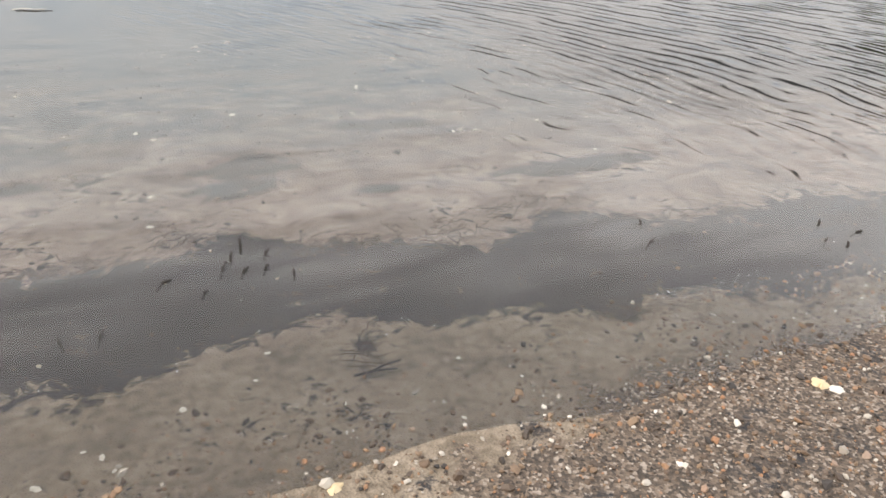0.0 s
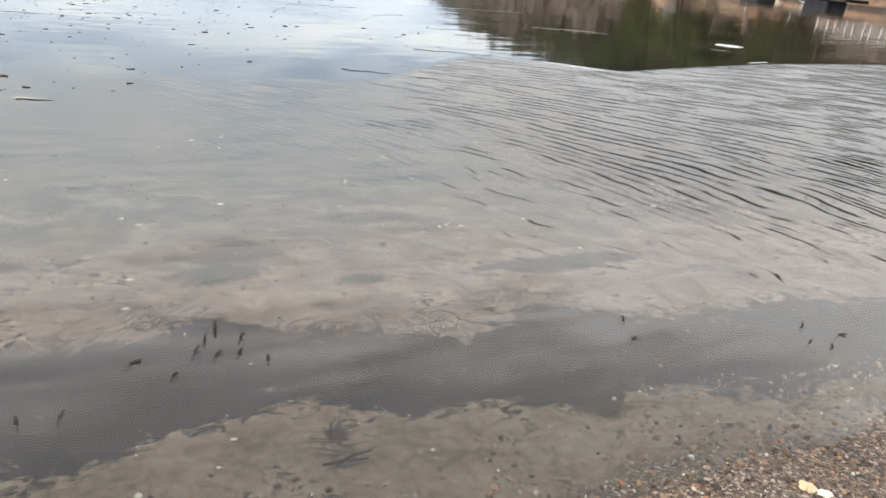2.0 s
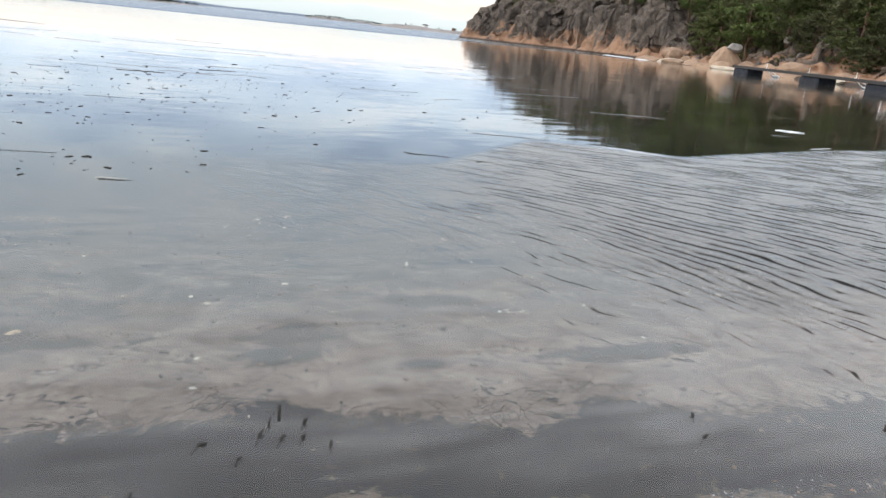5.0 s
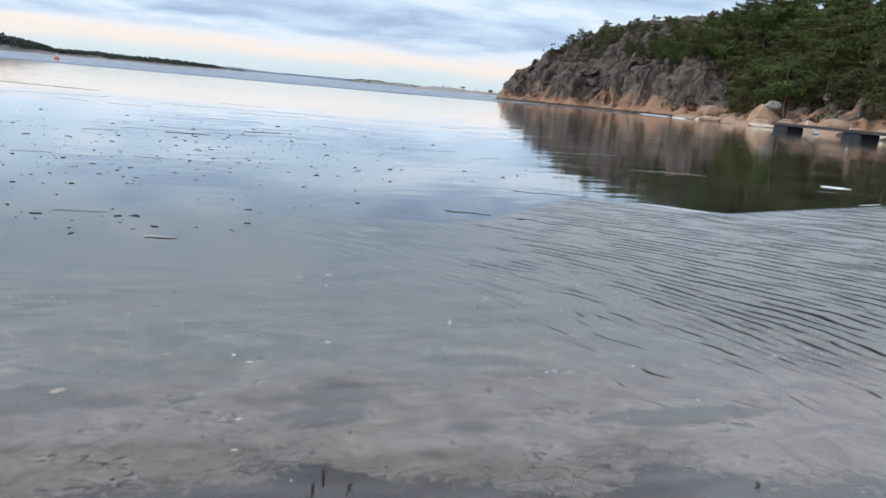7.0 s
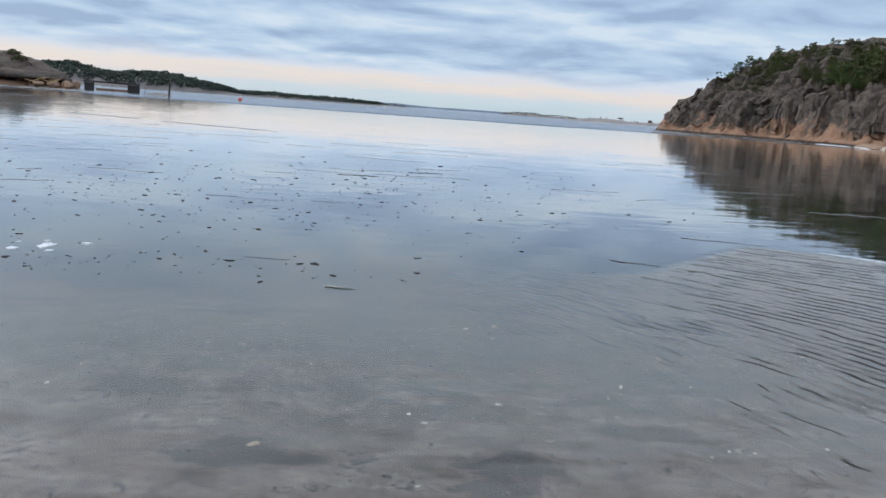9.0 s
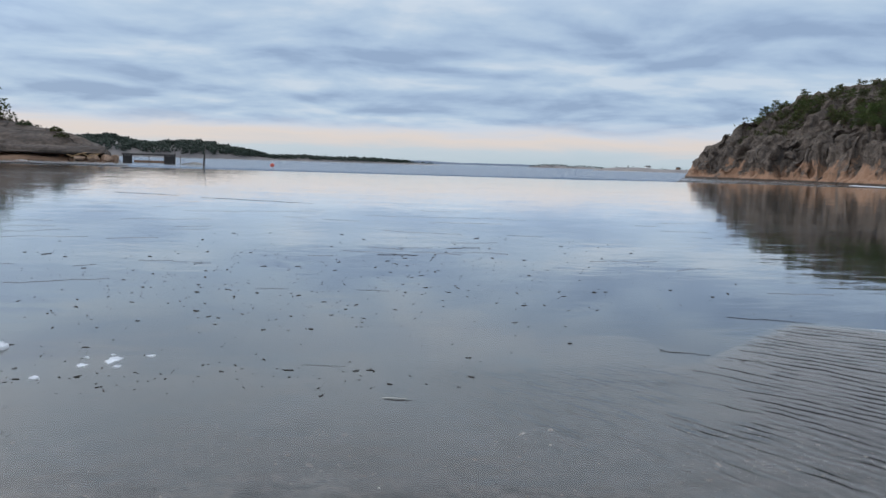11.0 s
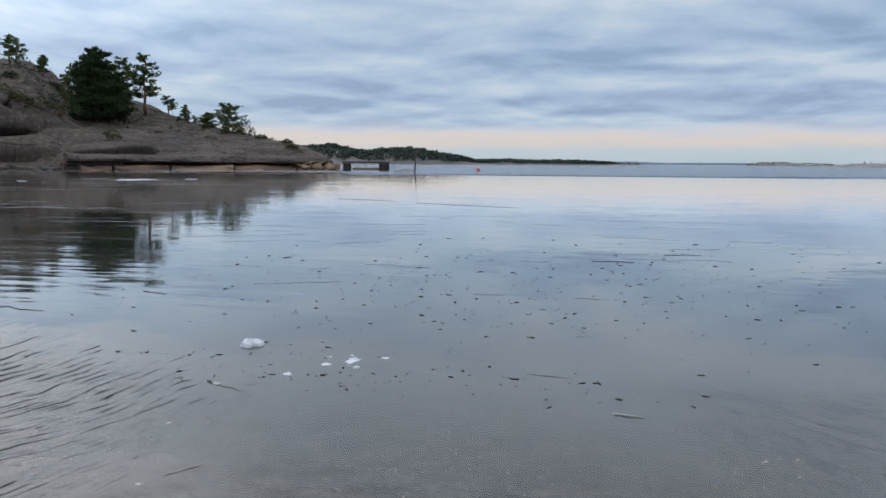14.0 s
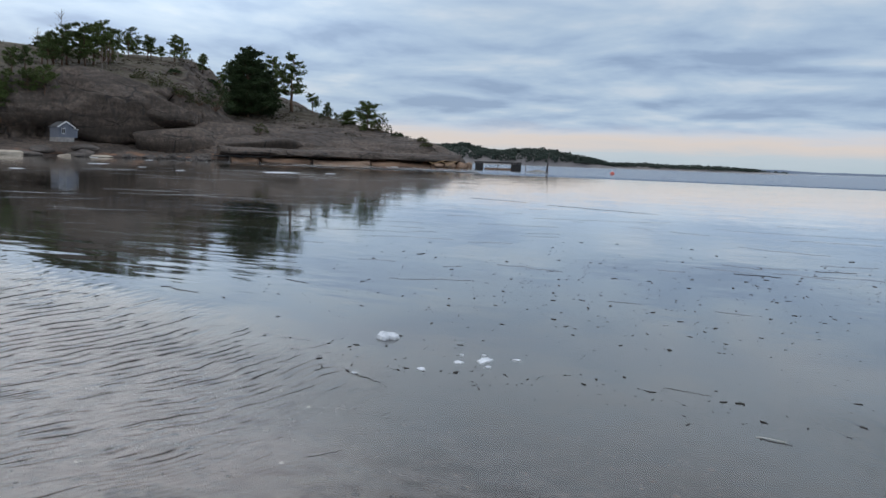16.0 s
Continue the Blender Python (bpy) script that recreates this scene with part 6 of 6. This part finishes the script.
for i in range(860):
    band = rnd.random()
    if band < 0.62:
        x, y = rnd.gauss(-1.0, 2.9), rnd.gauss(8.8, 2.1)
    elif band < 0.80:
        x, y = rnd.gauss(-1.6, 1.3), rnd.gauss(5.25, 0.35)
    else:
        x, y = rnd.uniform(-5, 5), rnd.uniform(9, 16)
    if y < 4.4 or (x > 2.4 and y < 7.4):
        continue
    big = rnd.random() < 0.20
    grow = 0.70 + 0.045 * y
    scrap(x, y, grow * (rnd.uniform(0.018, 0.036) if big else rnd.uniform(0.005, 0.015)), grow * (rnd.uniform(0.005, 0.010) if big else rnd.uniform(0.003, 0.006)), rnd.gauss(0, 0.7))
me = bpy.data.meshes.new("ice_debris")
bm.to_mesh(me)
bm.free()
me.materials.append(TWIG)
tagged(new("ice_debris", me), "dark scraps of bark and weed strewn over the ice", "debris", kind="stuff")


RIDGE = simple("grey_ice", (0.12, 0.125, 0.13), (0.34, 0.355, 0.37), 3.0, 0.35, 0, 0.4, 0.01)
# pale wavy pressure lines in the ice
rnd = random.Random(47)
bm = bmesh.new()
for i in range(120):
    if i < 65:
        x, y = rnd.uniform(-24, -2), rnd.uniform(7, 26)
        if y < 6 + 0.45 * abs(x) * 0.6:
            continue
    elif i < 95:
        x, y = rnd.uniform(-48, -22), rnd.uniform(34, 62)
    else:
        x, y = rnd.uniform(-1, 10), rnd.uniform(9, 26)
    far_ = math.hypot(x, y)
    l = rnd.uniform(0.03, 0.12) * far_ * rnd.choice((0.5, 1, 1.6))
    w = rnd.uniform(0.00012, 0.00036) * far_
    a = rnd.gauss(0.42 if x < -3 else -0.15, 0.22)
    ca, sa = math.cos(a), math.sin(a)
    n = 14
    wave_ = [0.0]
    for k in range(n):
        wave_.append(wave_[-1] * 0.8 + rnd.gauss(0, 0.03 * l))
    rows = []
    for k in range(n + 1):
        u = (k / n - 0.5) * l
        ww = w * rnd.uniform(0.25, 1.3) * math.sin(math.pi * (k + 0.3) / (n + 0.6))
        px_, py_ = x + u * ca - wave_[k] * sa, y + u * sa + wave_[k] * ca
        rows.append([bm.verts.new((px_ - ww * sa, py_ - ww * ca * 2.5, -0.002)), bm.verts.new((px_, py_, 0.004)), bm.verts.new((px_ + ww * sa, py_ + ww * ca * 2.5, -0.002))])
    for r0_, r1_ in zip(rows, rows[1:]):
        bm.faces.new((r0_[0], r1_[0], r1_[1], r0_[1]))
        bm.faces.new((r0_[1], r1_[1], r1_[2], r0_[2]))
me = bpy.data.meshes.new("ice_ridges")
bm.to_mesh(me)
bm.free()
me.materials.append(RIDGE)
tagged(new("ice_ridges", me), "thin pale wavy pressure lines in the ice skin", "ice ridges", kind="stuff")


def ice_piece(name, x, y, rx, ry, h, turn, label, seed, group=""):
    """An irregular lump or skin of white ice."""
    rs = random.Random(seed)
    bm = bmesh.new()
    n = 16
    amp = [1 + rs.uniform(-0.45, 0.35) for _ in range(n)]
    rows = []
    for f, z in ((1.0, -0.006), (0.93, h * 0.55), (0.6, h * 0.9), (0.25, h)):
        rows.append([bm.verts.new((rx * f * amp[k] * math.cos(2 * math.pi * k / n), ry * f * amp[k] * math.sin(2 * math.pi * k / n), z * (1 + rs.uniform(-0.25, 0.25)) if z > 0 else z)) for k in range(n)])
    for a, b in zip(rows, rows[1:]):
        for k in range(n):
            bm.faces.new((a[k], a[(k + 1) % n], b[(k + 1) % n], b[k]))
    bm.faces.new(rows[-1])
    me = bpy.data.meshes.new(name)
    bm.to_mesh(me)
    bm.free()
    me.materials.append(ICE_WHITE)
    ob = new(name, me)
    ob.matrix_basis = pose(x, y, 0, 0, 0, turn)
    return tagged(ob, label, "ice", group)


ice_piece("ice_chunk", -2.85, 5.98, 0.095, 0.10, 0.045, 20, "lump of white ice frozen on the grey ice skin", 1001)
for i, (x, y, rx, ry) in enumerate([(-1.83, 5.66, 0.05, 0.11), (-2.0, 5.50, 0.05, 0.045), (-1.6, 5.78, 0.035, 0.03), (-1.88, 5.8, 0.025, 0.02), (-2.2, 5.18, 0.05, 0.03), (-2.05, 5.72, 0.02, 0.02), (-1.75, 5.47, 0.03, 0.03), (-2.6, 4.85, 0.02, 0.03)]):
    ice_piece("frost_patch", x, y, rx, ry, 0.006, 35 * i, "thin white frost patch on the ice skin", 1010 + i, "frost patches")
ice_piece("ice_floe", 10.9, 9.75, 0.20, 0.09, 0.015, -30, "white snow-covered sliver of ice at the edge of open water", 1030)
ice_piece("ice_floe", 5.45, 6.75, 0.34, 0.018, 0.004, -42, "thin white rim of ice along open water", 1031)
ice_piece("ice_floe", 9.4, 7.75, 0.4, 0.02, 0.004, 18, "thin white rim of ice along open water", 1032)
for i, (x, y, rx, ry) in enumerate([(-45.7, 38.4, 0.45, 0.4), (-41.9, 50.4, 0.3, 0.4), (-37, 57.7, 1.7, 0.9), (-34, 61.5, 0.5, 0.4), (-60, 60, 1.0, 0.5), (-50, 55, 0.35, 0.3), (-84, 94, 0.9, 0.4), (-97, 96, 1.1, 0.4), (-60, 134, 3.4, 0.5)]):
    ice_piece("ice_floe", x, y, rx, ry, 0.02 + 0.01 * rx, 40 + 10 * i, "white ice floe frozen in near the rocky shore", 1040 + i, "floes near the rocks")
for i, (x, y, rx, ry) in enumerate([(76, 112, 2.5, 0.5), (75, 107, 3.0, 0.5), (74, 100, 2.0, 0.5)]):
    ice_piece("ice_floe", x, y, rx, ry, 0.12, 85, "rafted grey-white ice along the rocky shore", 1060 + i, "rafted shore ice")
